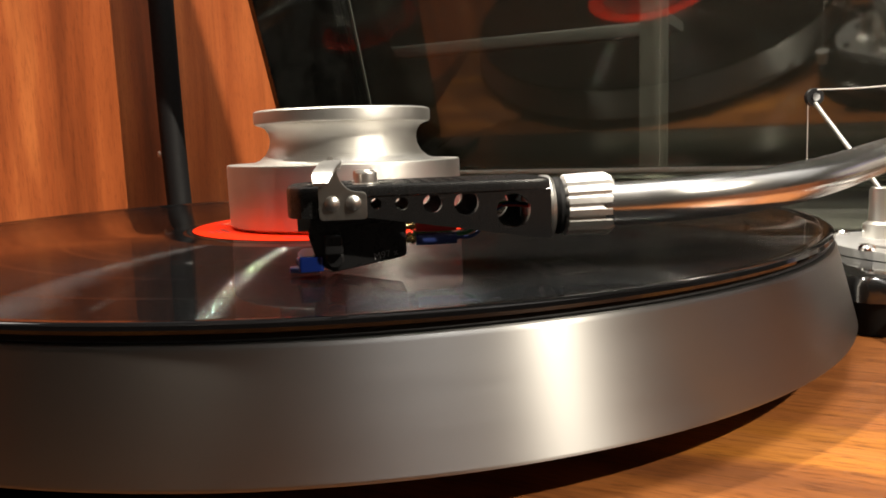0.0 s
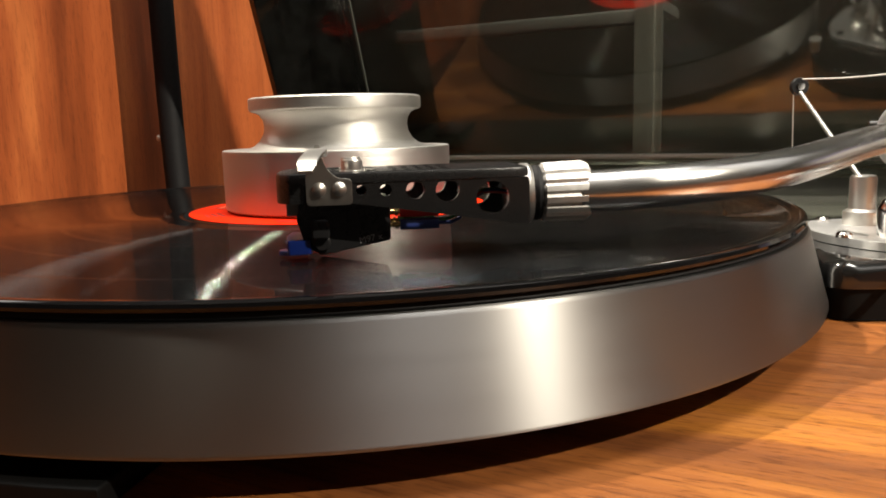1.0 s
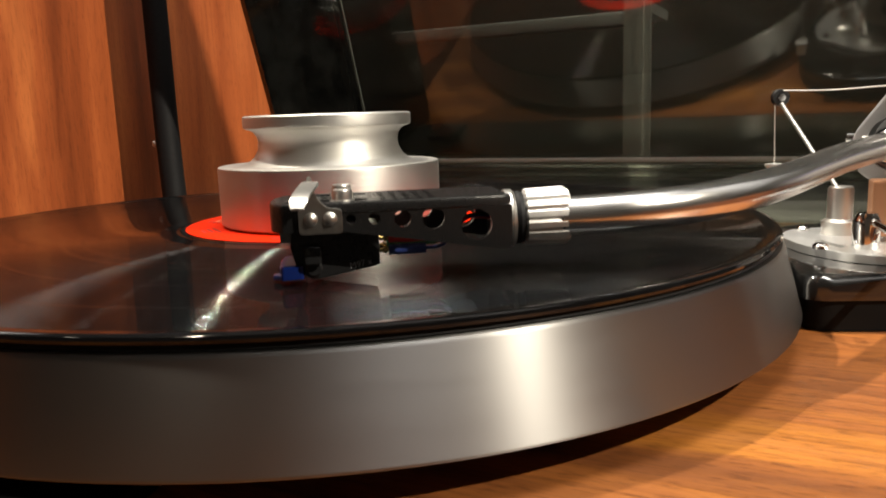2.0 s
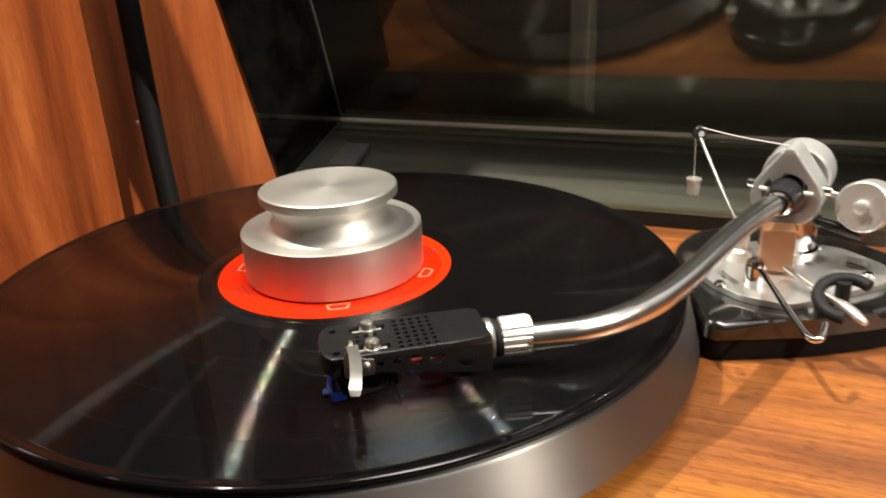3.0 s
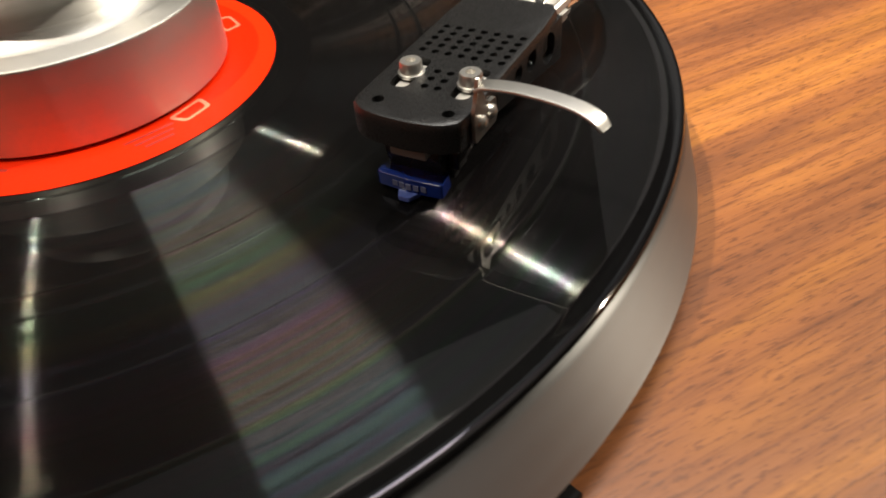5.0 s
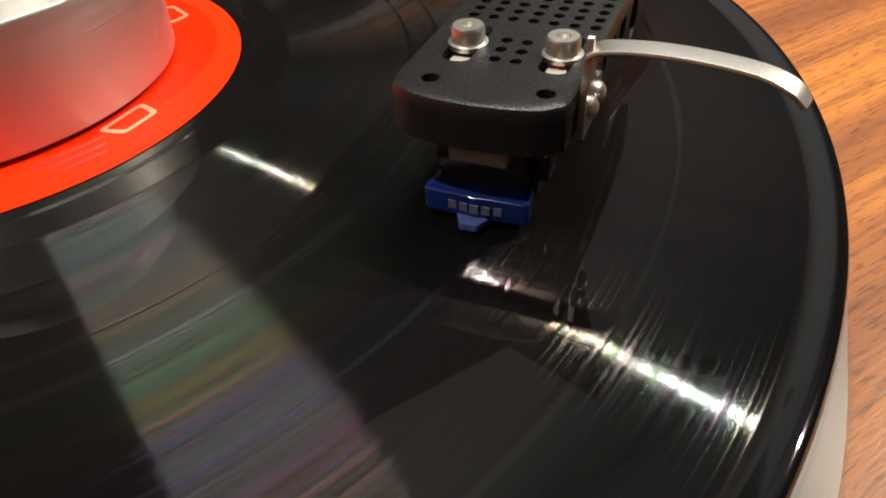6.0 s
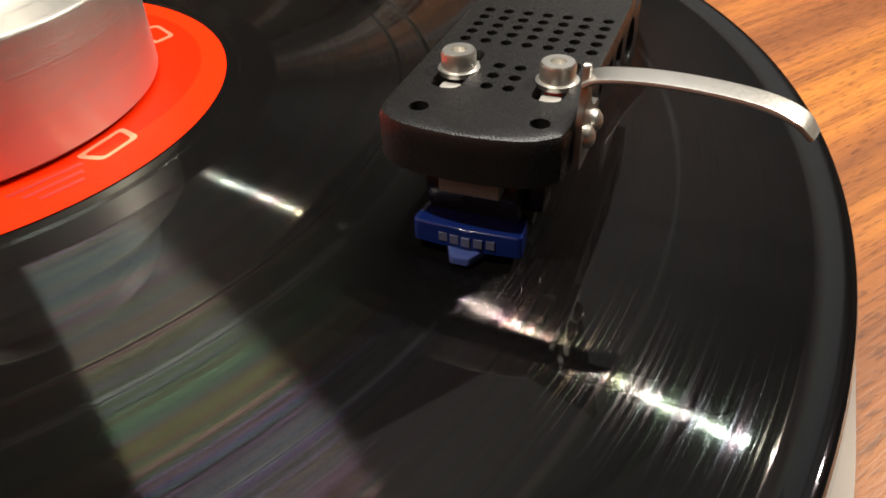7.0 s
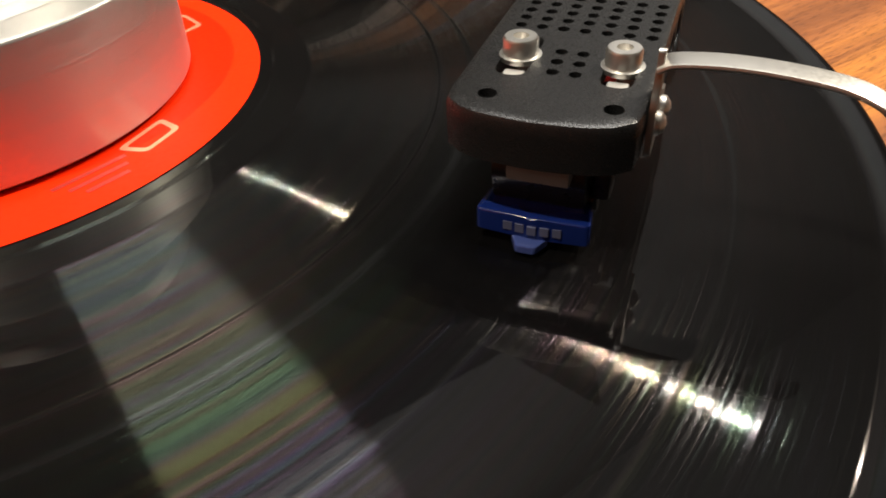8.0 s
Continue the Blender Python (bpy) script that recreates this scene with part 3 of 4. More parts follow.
pod = thing("tonearm_pod", "glossy black oval tonearm mounting pod on the plinth", "tonearm mount")
part("skirt", plate(pod_foot, [], 0.0004, 0.0099), M_MATTE, pod, "matt black skirt")
part("top", plate(pod_line, [], 0.0100, 0.0180, 0.0036, 3), M_BLACKGLOSS, pod)

arm = thing("tonearm", "chrome curved tonearm with black headshell over the record", "tonearm")
base_line = rounded([(0.1545, 0.0600), (0.1690, 0.0470), (0.1890, 0.0440), (0.2280, 0.0800), (0.2300, 0.0980), (0.2110, 0.1170), (0.1800, 0.1200), (0.1480, 0.0980), (0.1450, 0.0800)], 0.006, 4)
slot = rounded([(0.2090, 0.0930), (0.2200, 0.0880), (0.2230, 0.1000), (0.2120, 0.1080)], 0.006, 4)
slot2 = rounded([(0.1570, 0.0700), (0.1600, 0.0650), (0.1660, 0.0580), (0.1680, 0.0610), (0.1620, 0.0690), (0.1600, 0.0740)], 0.002, 3)
part("base_plate", plate(base_line, [slot, slot2], 0.0182, 0.0212, 0.0006), M_SATIN, pod, "satin chrome base plate")
PIV = Vector((0.1868, 0.1010, 0))
part("pillar", moved(lathe([(0, 0.0212), (0.0135, 0.0212), (0.0135, 0.0262), (0.0118, 0.0270), (0.0118, 0.0400), (0.0128, 0.0405), (0.0128, 0.0440), (0, 0.0440)], 48), Matrix.Translation(PIV)), M_CHROME, arm)
part("block", moved(box(-0.007, 0.007, -0.006, 0.006, 0.023, 0.0425, 0.001), pose(0.1815, 0.0790, 0, 0, 0, 5)), M_BROWN, arm, "copper-brown lift block")
part("lift_cylinder", moved(lathe([(0, 0.0212), (0.0062, 0.0212), (0.0062, 0.0260), (0.0045, 0.0270), (0.0045, 0.0380), (0.0038, 0.0390), (0, 0.0390)], 32), Matrix.Translation((0.1655, 0.0900, 0))), M_STEEL, arm)

TUBE = [(0.1060, -0.0585, 0.0452), (0.1130, -0.0549, 0.0454), (0.1220, -0.0500, 0.0459), (0.1322, -0.0405, 0.0466), (0.1420, -0.0255, 0.0476), (0.1500, -0.0060, 0.0488), (0.1566, 0.0145, 0.0503), (0.1643, 0.0400, 0.0520), (0.1730, 0.0630, 0.0535), (0.1805, 0.0780, 0.0546)]
part("arm_tube", tube(spline(TUBE, 8), 0.0047, 32), M_TUBE, arm, "chrome curved arm tube")
AX = Vector((0.0042, 0.0205, 0.0009)).normalized()
side = AX.cross(Vector((0, 0, 1))).normalized()
frame_arm = Matrix((side, AX, side.cross(AX))).transposed().to_4x4()


def along_arm(profile, at, seg=40):
    """A turned piece on the arm's axis; profile (r, distance)."""
    return moved(moved(lathe(profile, seg), pose(0, 0, 0, -90, 0, 0)), Matrix.Translation(at) @ frame_arm)


NOSE = Vector((0.1805, 0.0780, 0.0546))
part("nose_ring", along_arm([(0, -0.004), (0.0064, -0.004), (0.0068, 0.0), (0.0072, 0.006), (0.0072, 0.012), (0, 0.012)], NOSE), M_BLACKPLASTIC, arm, "black nose collar")
part("tube_end", along_arm([(0.0046, -0.006), (0.0056, -0.005), (0.0056, 0.0005), (0.0046, 0.0008)], NOSE), M_CHROME, arm)
shield = rounded([(-0.0152, -0.0060), (-0.0146, 0.0030), (-0.0026, 0.0196), (0.0, 0.0214), (0.0026, 0.0196), (0.0146, 0.0030), (0.0152, -0.0060), (0.0105, -0.0135), (0.0, -0.0160), (-0.0105, -0.0135)], 0.0055, 5)
yoke = plate(shield, [circle(0, -0.0005, 0.0100, 32)], 0.0, 0.0150, 0.0012)
part("bearing_yoke", moved(yoke, Matrix.Translation(NOSE + AX * 0.010) @ frame_arm @ pose(0, 0, 0, 90, 0, 0) @ pose(0, 0, -0.015)), M_GREYPAINT, arm, "grey teardrop bearing yoke")
cup = [(0.0100 * math.cos(DEG(a)), -0.0005 + 0.0100 * math.sin(DEG(a))) for a in range(172, 369, 7)] + [(0.0074 * math.cos(DEG(a)), 0.0074 * math.sin(DEG(a))) for a in range(360, 179, -9)]
part("yoke_cup", moved(plate(cup, [], 0.0, 0.0120, 0.0004), Matrix.Translation(NOSE + AX * 0.010) @ frame_arm @ pose(0, 0, 0, 90, 0, 0) @ pose(0, 0, -0.0135)), M_GREYPAINT, arm)
for s in (-1, 1):
    part("bearing_pin", tube([NOSE + AX * 0.0096 + side * s * 0.0076 + Vector((0, 0, 0.0014)), NOSE + AX * 0.0096 + side * s * 0.0112 + Vector((0, 0, 0.0014))], 0.0009, 12), M_WHITEPL, arm)
    part("bearing_screw", moved(moved(lathe([(0, -0.001), (0.0022, -0.001), (0.0022, 0.0022), (0.0016, 0.0028), (0, 0.0028)], 20), pose(0, 0, 0, 0, s * 90, 0)), Matrix.Translation(NOSE + AX * 0.017 + side * s * 0.0152 + Vector((0, 0, 0.001))) @ frame_arm), M_CHROME, arm)
part("rear_tube", along_arm([(0, 0.02), (0.0056, 0.02), (0.0056, 0.050), (0, 0.050)], NOSE), M_BLACKPLASTIC, arm)
part("counterweight", along_arm([(0, 0.030), (0.0140, 0.030), (0.0150, 0.031), (0.0150, 0.046), (0.0140, 0.047), (0, 0.047)], NOSE + Vector((0, 0, 0.001)), 64), M_GREYPAINT, arm, "grey cylindrical counterweight")
KNOB = Vector((0.2137, 0.0881, 0.0513))
kdir = Vector((-0.35, -0.90, 0.15)).normalized()
kmat = Matrix.Translation(KNOB) @ kdir.to_track_quat("Z", "Y").to_matrix().to_4x4()
part("side_weight", moved(lathe([(0, -0.014), (0.0105, -0.014), (0.0112, -0.013), (0.0112, 0.0), (0.0106, 0.0008), (0.0030, 0.0008), (0.0030, 0.0030), (0.0022, 0.0034), (0, 0.0034)], 48), kmat), M_ALU, arm, "small round aluminium side weight")
part("side_rod", tube([KNOB - kdir * 0.006, NOSE + AX * 0.030], 0.0018, 12), M_CHROME, arm)
part("calibrated_rod", tube([KNOB - kdir * 0.004 + Vector((0.001, 0, -0.014)), Vector((0.186, 0.106, 0.0405))], 0.0024, 12), M_BLACKPLASTIC, arm)

# lift lever with its bent wire and the hooked rest
LEV = [(0.1735, 0.0600, 0.0300), (0.1762, 0.0540, 0.0300), (0.1840, 0.0340, 0.0275), (0.1915, 0.0150, 0.0252), (0.1945, 0.0090, 0.0246), (0.1975, 0.0085, 0.0250), (0.1990, 0.0125, 0.0262), (0.1995, 0.0170, 0.0275)]
part("lift_wire", tube(spline(LEV, 6), 0.0013, 12), M_CHROME, arm, "bent chrome lift wire")
part("lift_pivot", moved(lathe([(0, 0.0212), (0.0042, 0.0212), (0.0045, 0.0300), (0.0030, 0.0330), (0, 0.0332)], 24), Matrix.Translation((0.1735, 0.0600, 0))), M_CHROME, arm)
part("cue_lever", tube(spline([(0.1860, 0.0700, 0.0270), (0.1950, 0.0560, 0.0262), (0.2040, 0.0440, 0.0255), (0.2090, 0.0380, 0.0245), (0.2144, 0.0309, 0.0232)], 6), [0.0014 + 0.0012 * math.sin(math.pi * min(1, max(0, (k - 12) / 12))) for k in range(25)], 16), M_STEEL, arm, "pointed steel cue lever")
HOOK = [(0.2090 + 0.0112 * math.cos(DEG(a)), 0.0455 + 0.0112 * math.sin(DEG(a)), 0.0262 + 0.004 * math.sin(DEG(a))) for a in range(45, 270, 12)]
part("arm_rest_clip", tube(HOOK, 0.0025, 14), M_RUBBER, arm, "black hooked arm rest clip")
part("clip_post", tube([(0.2075, 0.0530, 0.0195), (0.2075, 0.0530, 0.0300)], 0.0030, 16), M_RUBBER, arm)
for x, y in ((0.1600, 0.0560), (0.2200, 0.0840), (0.1530, 0.0960), (0.2000, 0.1130)):
    part("plate_screw", moved(lathe([(0, 0.0210), (0.0026, 0.0210), (0.0026, 0.0220), (0.0018, 0.0228), (0, 0.0229)], 20), Matrix.Translation((x, y, 0))), M_CHROME, pod)

# anti-skating wire, thread and hanging weight
BALL = Vector((0.1414, 0.1232, 0.0724))
part("thread_post", tube(spline([(0.1645, 0.0870, 0.0380), (0.1560, 0.0985, 0.0500), (0.1420, 0.1220, 0.0700)], 6), 0.0009, 10), M_DIMSTEEL, arm, "thin grey steel wire post")
pulley = lathe([(0.0016, -0.0014), (0.0033, -0.0014), (0.0036, -0.0008), (0.0026, 0.0), (0.0036, 0.0008), (0.0033, 0.0014), (0.0016, 0.0014)], 28)
part("pulley", moved(pulley, Matrix.Translation(BALL) @ pose(0, 0, 0, 90, 0, 25)), M_BLACKPLASTIC, arm, "small dark pulley")
part("pulley_pin", moved(lathe([(0, -0.0022), (0.0015, -0.0022), (0.0015, 0.0022), (0, 0.0022)], 16), Matrix.Translation(BALL) @ pose(0, 0, 0, 90, 0, 25)), M_CHROME, arm)
part("thread", tube(spline([BALL + Vector((0, 0, 0.0029)), (0.1600, 0.1105, 0.0745), (0.1842, 0.0935, 0.0752)], 6), 0.00028, 6), M_WHITEPL, arm)
part("thread_drop", tube([BALL + Vector((-0.0022, 0.0028, 0.0)), (0.1391, 0.1396, 0.0440)], 0.0002, 6), M_WHITEPL, arm)
part("hanging_weight", moved(lathe([(0, -0.0042), (0.0030, -0.0042), (0.0033, 0.0030), (0.0040, 0.0034), (0.0040, 0.0044), (0.0012, 0.0046), (0, 0.0048)], 28), Matrix.Translation((0.1391, 0.1396, 0.0395))), M_ALU, arm, "small aluminium hanging weight")

# ---- headshell: axis u, at right angles n, height z ----
HEAD = pose(0.0540, -0.0916, 0, 0, 0, 35) @ pose(0, 0.0007, 0)
head = tagged(new("headshell"), "black perforated headshell with a finger lift")
head.empty_display_size = 0.01
head.parent = arm
head.matrix_basis = HEAD
TOP, W2, OFF = 0.0519, 0.0115, -0.0007
nose_arc = [(-0.0050 + 0.0015 * ((k - 6) / 6) ** 2 + 0.0012 * ((k - 6) / 6) ** 8, -(W2 - 0.0010) + 2 * (W2 - 0.0010) * k / 12) for k in range(13)]
top_line = [(0.0486, W2 - 0.0024), (0.0460, W2 - 0.0006), (0.0380, W2), (0.0010, W2), (-0.0008, W2 - 0.0002), (-0.0018, W2 - 0.0005)] + nose_arc[::-1] + [(-0.0018, -W2 + 0.0005), (-0.0008, -W2 + 0.0002), (0.0010, -W2), (0.0380, -W2), (0.0460, -W2 + 0.0006), (0.0486, -W2 + 0.0024)]
holes = [circle(0.0, OFF + 0.0073, 0.0012, 14), circle(0.0, OFF - 0.0073, 0.0012, 14)]
for s in (-1, 1):
    holes.append(rounded([(0.0052, OFF + s * 0.0064 - 0.0020), (0.0168, OFF + s * 0.0064 - 0.0020), (0.0168, OFF + s * 0.0064 + 0.0020), (0.0052, OFF + s * 0.0064 + 0.0020)], 0.0018, 4))
for i in range(3):
    for s in (-1, 1):
        holes.append(circle(0.0072 + 0.0029 * i, OFF + s * 0.0014 + 0.0001 * i, 0.00082, 10))
for i in range(5):
    for j in range(7):
        holes.append(circle(0.0200 + 0.0027 * i, OFF - 0.0087 + 0.0029 * j, 0.00082, 10))
part("top_plate", plate(top_line, holes, TOP - 0.0022, TOP, 0.0009), M_BLACKMETAL, head)
side_line = [(0.0012, TOP - 0.0023), (0.0012, TOP - 0.0058), (0.0085, TOP - 0.0062), (0.0120, TOP - 0.0066), (0.0300, TOP - 0.0095), (0.0462, TOP - 0.0122), (0.0482, TOP - 0.0122), (0.0482, TOP - 0.0023)]
for s in (-1, 1):
    zc = TOP - 0.0038
    side_holes = [circle(a, zc - 0.0002 * k, r, 18) for k, (a, r) in enumerate(((0.0128, 0.0011), (0.0179, 0.0013), (0.0240, 0.0019), (0.0308, 0.0025)))]
    side_holes = [[(x, min(z, TOP - 0.0026)) for x, z in h] for h in side_holes]
    side_holes.append(circle(0.0404, TOP - 0.0064, 0.0035, 24))
    wall = plate(side_line, side_holes, -0.0008, 0.0008)
    part("side_wall", moved(wall, pose(0, s * (W2 - 0.0010), 0) @ pose(0, 0, 0, 90, 0, 0)), M_BLACKMETAL, head)
part("front_lip", plate([(0.00115, W2 - 0.00018), (-0.0018, W2 - 0.0005)] + [(x, y) for x, y in nose_arc[::-1]] + [(-0.0018, -W2 + 0.0005), (0.00115, -W2 + 0.00018)], [], TOP - 0.0062, TOP - 0.00221), M_BLACKMETAL, head)
part("end_block", box(0.0462, 0.0496, -0.0078, 0.0078, TOP - 0.0122, TOP - 0.0024, 0.0012), M_BLACKMETAL, head)
for s in (-1, 1):
    screw = lathe([(0, TOP + 0.0014), (0.0009, TOP + 0.0014), (0.0010, TOP + 0.0024), (0.0020, TOP + 0.0024), (0.00225, TOP + 0.0020), (0.00225, TOP + 0.0002), (0.0027, TOP + 0.0001), (0.0027, TOP - 0.0005), (0, TOP - 0.0005)], 28, closed=False)
    part("cap_screw", moved(screw, pose(0.0112, OFF + s * 0.0064, 0)), M_STEEL, head, "steel socket cap screw")
    part("slot_nut", box(0.0062, 0.0088, OFF + s * 0.0064 - 0.0013, OFF + s * 0.0064 + 0.0013, TOP - 0.0030, TOP - 0.0010, 0.0002), M_NUT, head)
    part("slot_nut", box(0.0136, 0.0158, OFF + s * 0.0064 - 0.0013, OFF + s * 0.0064 + 0.0013, TOP - 0.0030, TOP - 0.0010, 0.0002), M_NUT, head)
# finger lift: a riveted side plate and a curved strap
lift_line = rounded([(0.0017, TOP - 0.0066), (0.0110, TOP - 0.0066), (0.0110, TOP - 0.0013), (0.0080, TOP - 0.0011), (0.0062, TOP + 0.0006), (0.0053, TOP + 0.0028), (0.0048, TOP + 0.0058), (0.0039, TOP + 0.0058), (0.0028, TOP + 0.0018), (0.0017, TOP)], 0.0009, 3)
lift = part("finger_lift", moved(plate(lift_line, [], -0.0004, 0.0004, 0.0001), pose(0, -W2 - 0.0005, 0) @ pose(0, 0, 0, 90, 0, 0)), M_LIFT_SHADED, head, "bent steel finger lift")
strap = spline([(0.0045, -W2 - 0.0002, TOP + 0.0036), (0.0046, -W2 - 0.0020, TOP + 0.0044), (0.0047, -W2 - 0.0070, TOP + 0.0048), (0.0045, -W2 - 0.0130, TOP + 0.0047), (0.0039, -W2 - 0.0190, TOP + 0.0042), (0.0032, -W2 - 0.0226, TOP + 0.0032), (0.0028, -W2 - 0.0244, TOP + 0.0016)], 6)
strap_width = [1.0 - 0.28 * max(0.0, (k - 30) / 6) ** 2 for k in range(len(strap))]
part("strap", tube(strap, strap_width, 12, None, (0.0036, 0.0007, (0, 0, 1))), M_STEEL, lift)
for a in (0.0043, 0.0084):
    dome = lathe([(0, 0.0012), (0.0008, 0.0010), (0.0014, 0.0005), (0.0015, 0.0), (0, 0.0)], 20, closed=False)
    part("rivet", moved(dome, pose(a, -W2 - 0.0009, TOP - 0.0033, 90, 0, 0)), M_STEEL, lift)

# cartridge
cart = part("cartridge", moved(plate(rounded([(0.0000, TOP - 0.0060), (-0.0010, TOP - 0.0100), (0.0006, TOP - 0.0158), (0.0040, TOP - 0.0179), (0.0190, TOP - 0.0152), (0.0190, TOP - 0.0060)], 0.0008, 3), [], -0.0058, 0.0058, 0.0004), pose(0, 0, 0, 90, 0, 0)), M_BLACKPLASTIC, head, "black phono cartridge body")
part("clamp", box(0.0010, 0.0160, -0.0070, 0.0070, TOP - 0.0080, TOP - 0.0060, 0.0003), M_BLACKPLASTIC, cart)
part("front_insert", box(-0.0030, -0.0004, -0.0042, 0.0034, TOP - 0.0094, TOP - 0.0066, 0.0002), M_DULL, cart, "pale insert behind the front lip")
part("hinge_cap", moved(lathe([(0, 0.0), (0.0019, 0.0), (0.0019, 0.0007), (0.0015, 0.0010), (0, 0.0010)], 24), pose(0.0042, -0.0058, TOP - 0.0151, 90, 0, 0)), M_BLACKPLASTIC, cart)
part("side_arm", box(0.0022, 0.0060, -0.0084, -0.0060, TOP - 0.0140, TOP - 0.0100, 0.0006), M_BLACKPLASTIC, cart)
guard_line = rounded([(-0.0030, -0.0073), (-0.0036, 0.0), (-0.0030, 0.0073), (0.0020, 0.0066), (0.0020, -0.0066)], 0.0008, 3)
guard = part("stylus_guard", plate(guard_line, [], ZR + 0.0012, ZR + 0.0043, 0.0004), M_BLUE, cart, "dark blue plastic stylus guard")
for k in range(5):
    part("print_bar", box(-0.00385 + 0.0002 * abs(k - 2) , -0.00325, -0.0046 + 0.00155 * k + 0.0008, -0.0046 + 0.00155 * k + 0.0019, ZR + 0.0020, ZR + 0.0032), M_LETTER, guard)
part("stylus_tab", plate(rounded([(-0.0054, -0.0010), (-0.0054, 0.0014), (-0.0030, 0.0026), (0.0010, 0.0026), (0.0010, -0.0022), (-0.0030, -0.0022)], 0.0005, 3), [], ZR + 0.0003, ZR + 0.0013, 0.0003), M_CLEARBLUE, guard, "small clear blue stylus tab")
part("stylus", moved(lathe([(0, 0.0), (0.0001, 0.0002), (0.0003, 0.0012), (0, 0.0012)], 10), pose(0.0010, 0, ZR - 0.0002)), M_STEEL, cart)
words = bpy.data.curves.new("lettering", "FONT")
words.body, words.size, words.extrude = "M97 x", 0.0020, 0.00004
made = new("lettering", words)
letters = bmesh.new()
letters.from_mesh(made.to_mesh())
bpy.data.objects.remove(made)
part("lettering", moved(letters, pose(0.0122, -0.00585, TOP - 0.0157) @ pose(0, 0, 0, 90, 0, 0) @ pose(0, 0, 0, 0, 0, 10)), M_SIDEINK, cart, "pale grey printed lettering")
for (y, z, m) in ((-0.0034, TOP - 0.0094, M_REDPL), (0.0034, TOP - 0.0094, M_WHITEPL), (-0.0034, TOP - 0.0122, M_BLUEPL), (0.0034, TOP - 0.0122, M_GREENPL)):
    part("pin", moved(lathe([(0, 0), (0.0006, 0), (0.0006, 0.0012), (0.0009, 0.0013), (0.0009, 0.0020), (0.0006, 0.0021), (0.0006, 0.0028), (0, 0.0028)], 12), pose(0.0188, y, z, 0, 90, 0)), M_GOLD, cart)
    part("sleeve", moved(lathe([(0, 0), (0.0012, 0), (0.0013, 0.004), (0.0012, 0.0085), (0, 0.0085)], 14), pose(0.0212, y, z, 0, 90, 0)), m, cart)
    part("lead_wire", tube(spline([(0.0295, y, z), (0.0340, y * 0.9, z + 0.0006), (0.0400, y * 0.5, TOP - 0.0060), (0.0480, y * 0.3, TOP - 0.0066)], 5), 0.0004, 8), m, cart)
# locking collar on the arm tube
cdir = Vector((math.cos(DEG(30)), math.sin(DEG(30)), 0.02)).normalized()
CM = Matrix.Translation((0.0959, -0.0620, 0.0452)) @ cdir.to_track_quat("Z", "Y").to_matrix().to_4x4()
ring = bmesh.new()
ringv = []
for z, r in ((0.0020, 0.0058), (0.0026, 0.0066), (0.0116, 0.0068), (0.0128, 0.0060)):
    ringv.append([ring.verts.new(((r - (0.0005 if k % 4 == 0 else 0)) * math.cos(2 * math.pi * k / 64), (r - (0.0005 if k % 4 == 0 else 0)) * math.sin(2 * math.pi * k / 64), z)) for k in range(64)])
for a, b in zip(ringv, ringv[1:]):
    for k in range(64):
        ring.faces.new((a[k], a[(k + 1) % 64], b[(k + 1) % 64], b[k]))
ring.faces.new(ringv[0][::-1])
ring.faces.new(ringv[-1])
part("locking_collar", moved(ring, CM), M_ALU, arm, "fluted aluminium locking collar")
part("collar_seal", moved(lathe([(0, 0.0002), (0.0060, 0.0002), (0.0063, 0.0010), (0.0060, 0.0019), (0, 0.0019)], 40), CM), M_RUBBER, arm, "black rubber ring")
part("collar_washer", moved(lathe([(0, -0.0030), (0.0060, -0.0030), (0.0068, -0.0024), (0.0068, -0.0008), (0.0062, 0.0000), (0, 0.0001)], 40), CM), M_STEEL, arm)

# ---- dust cover, open ----
cover = thing("dust_cover", "open smoked acrylic dust cover hinged behind the plinth", "dust cover")
TILT = 72.6
CX0, CX1, CREASE_Y, CREASE_Z = -0.1457, 0.2500, 0.2585, 0.0380
up = Vector((0, -math.cos(DEG(TILT)), math.sin(DEG(TILT))))
out = Vector((0, -math.sin(DEG(TILT)), -math.cos(DEG(TILT))))
corner = Vector((0, CREASE_Y, CREASE_Z))


def slab(x0, x1, a0, a1, b0, b1):
    """A slab in the cover's own frame: a along its top panel, b from the panel to the rim."""
    bm = bmesh.new()
    vs = [bm.verts.new(Vector((x, 0, 0)) + corner + up * a + out * b) for x in (x0, x1) for a in (a0, a1) for b in (b0, b1)]
    for f in ((0, 1, 3, 2), (4, 6, 7, 5), (0, 4, 5, 1), (2, 3, 7, 6), (0, 2, 6, 4), (1, 5, 7, 3)):
        bm.faces.new([vs[i] for i in f])
    return bm


T3, DEEP, SIDE_DEEP, LONG = 0.003, 0.085, 0.096, 0.36
part("top_panel", slab(CX0, CX1, 0, LONG, -T3, 0), M_ACRYLIC, cover, "smoked clear acrylic panel")
part("back_panel", slab(CX0 + T3, CX1 - T3, -T3, 0, 0, DEEP), M_ACRYLIC_VEILED, cover)
part("side_panel", slab(CX0, CX0 + T3, 0, LONG, 0, SIDE_DEEP), M_ACRYLIC_SIDE, cover)
part("side_panel", slab(CX1 - T3, CX1, 0, LONG, 0, SIDE_DEEP), M_ACRYLIC_SIDE, cover)
fillet = [Vector((CX0 + (CX1 - CX0) * k / 8, 0, 0)) + corner + up * 0.0008 + out * 0.0012 for k in range(9)]
part("seam", tube(fillet, 0.0018, 20), M_SEAM_GLINT, cover, "glued seam with a lamp glint painted white")
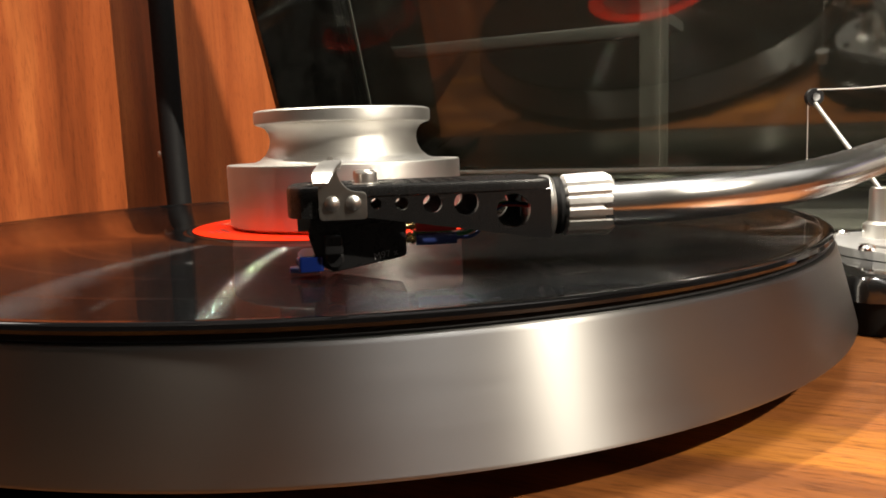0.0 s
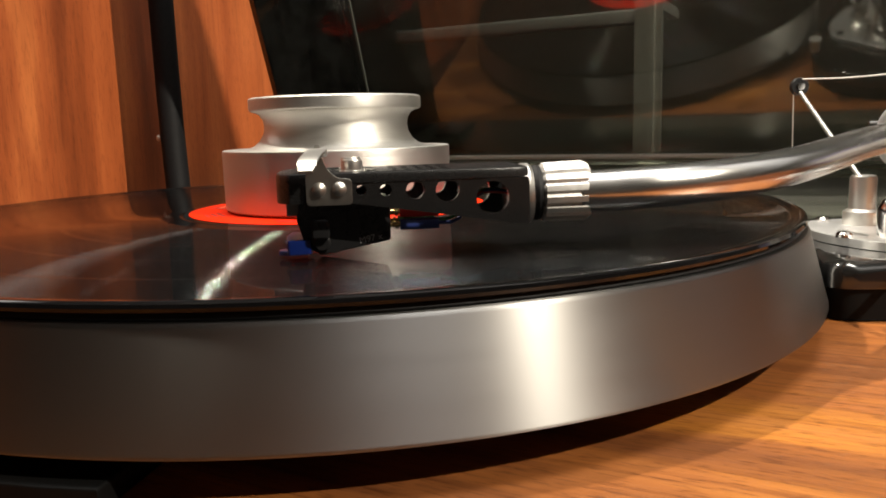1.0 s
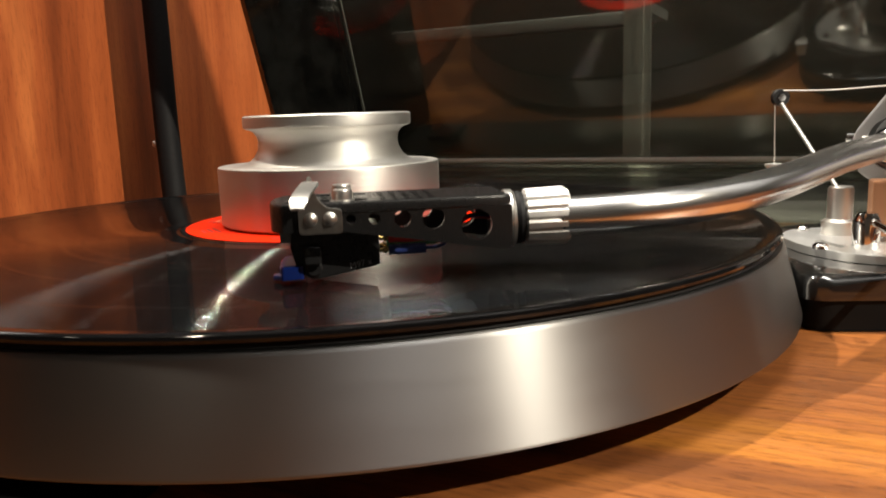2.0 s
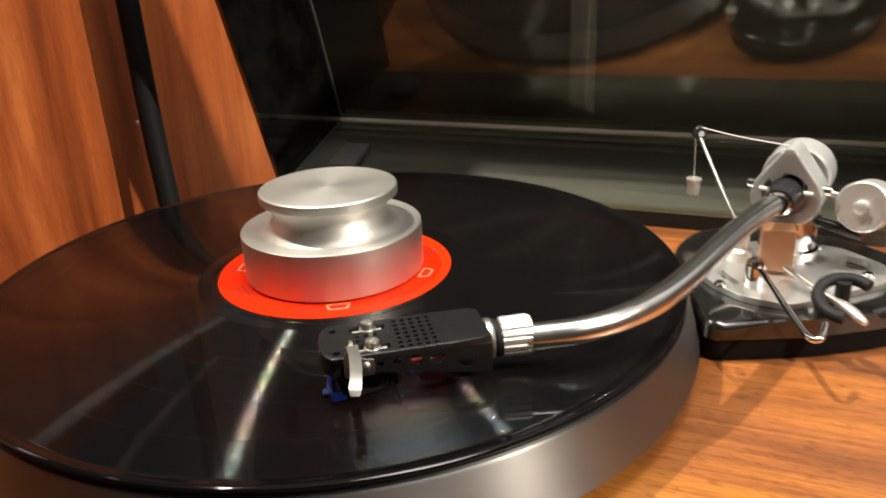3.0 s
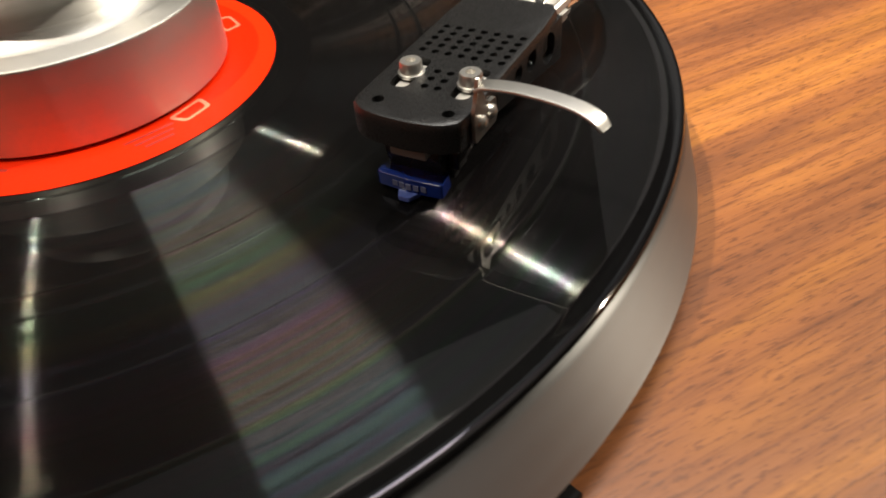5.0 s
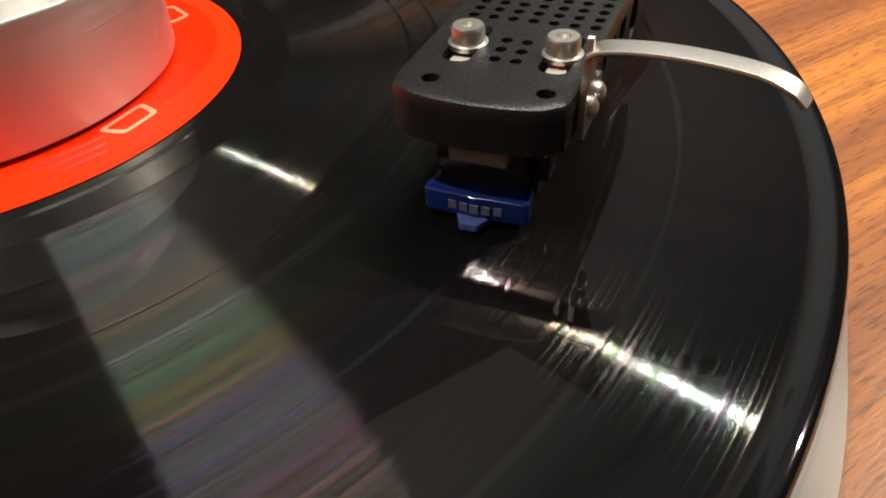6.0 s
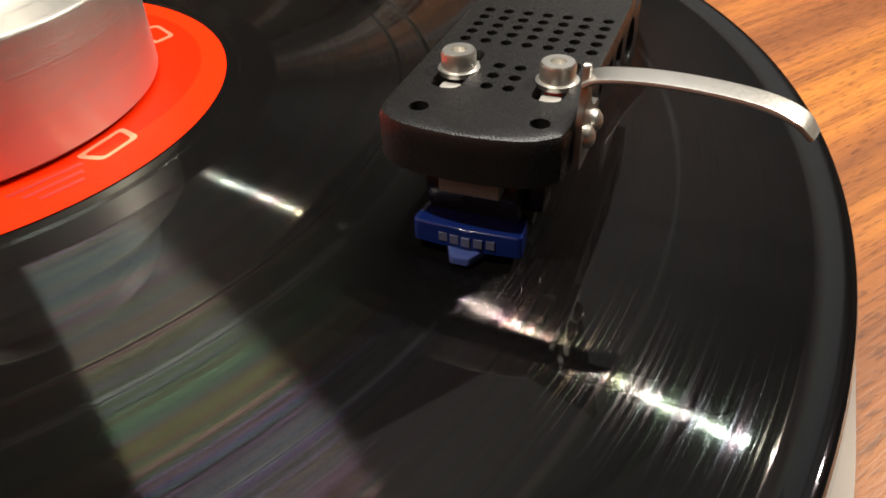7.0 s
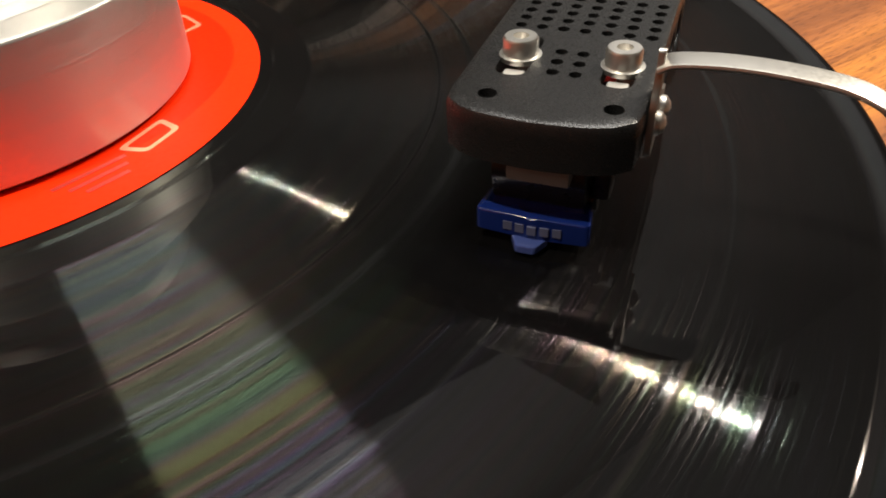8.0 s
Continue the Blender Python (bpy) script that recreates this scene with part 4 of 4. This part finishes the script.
part("seam", slab(CX0 + T3, CX0 + T3 + 0.0012, 0.0012, LONG, 0.0002, 0.0012), M_SEAM_UNLIT, cover)
part("seam", slab(CX0 + T3, CX0 + T3 + 0.0012, 0.0002, 0.0012, 0.0012, DEEP), M_SEAM_UNLIT, cover)
part("seam", slab(CX1 - T3 - 0.0012, CX1 - T3, 0.0002, 0.0012, 0.0012, DEEP), M_SEAM_UNLIT, cover)
hinge = slab(-0.118, -0.097, 0.0004, 0.0050, 0.040, 0.0700)
bmesh.ops.bevel(hinge, geom=list(hinge.edges), offset=0.0012, segments=2, affect="EDGES", profile=0.5)
part("hinge", hinge, M_HINGE, cover, "small dark grey hinge block")

rail = thing("upright_rail", "pale upright metal rail behind the dust cover", "rail")
part("strip", box(0.028, 0.047, 0.316, 0.320, -0.0985, 0.46, 0.001), M_ALU, rail)
part("edge", box(0.0385, 0.0425, 0.3125, 0.3158, -0.0985, 0.46, 0.0008), M_ALU, rail)

# added bar for a pale band behind the cover, with an added bracket
part("bracket", box(0.0345, 0.0415, 0.3201, 0.4040, 0.1370, 0.1450, 0.0008), M_GREYPAINT, rail)
part("pale_band_bar", box(-0.290, 0.0340, 0.3960, 0.4040, 0.1350, 0.1470, 0.0030), M_GREYPAINT, rail, "grey horizontal bar added for a pale band")

# ---- cable and stacked sleeves ----
cable = thing("cable", "thick black flexible cable standing beside the cabinet panel", "cable")
part("sleeve", tube(spline([(-0.216, 0.138, -0.0985), (-0.223, 0.140, -0.02), (-0.231, 0.144, 0.06), (-0.234, 0.146, 0.16), (-0.236, 0.147, 0.30), (-0.237, 0.148, 0.44)], 8), 0.0077, 24), M_RUBBER, cable)
part("screw", moved(lathe([(0, 0), (0.0022, 0), (0.0016, 0.0012), (0, 0.0014)], 16), pose(-0.2360, 0.1370, 0.058, 90, 0, -30)), M_STEEL, cable)

stack = ((0.0, 0.024, M_CREAM, "cream"), (0.0242, 0.052, M_LILAC, "lilac"), (0.0522, 0.100, M_PAPER, "white"), (0.1002, 0.130, M_LILAC, "lilac"))
for i, (z0, z1, m, word) in enumerate(stack):
    b = thing("box", word + " cardboard box in a stack behind the record player", "box", "stacked boxes", m=pose(0.36, 0.36, 0, 0, 0, (2, -3, 1, 4)[i]))
    part("carton", box(-0.075, 0.10, -0.055, 0.10, z0 - 0.004, z1 - 0.004, 0.001), m, b)
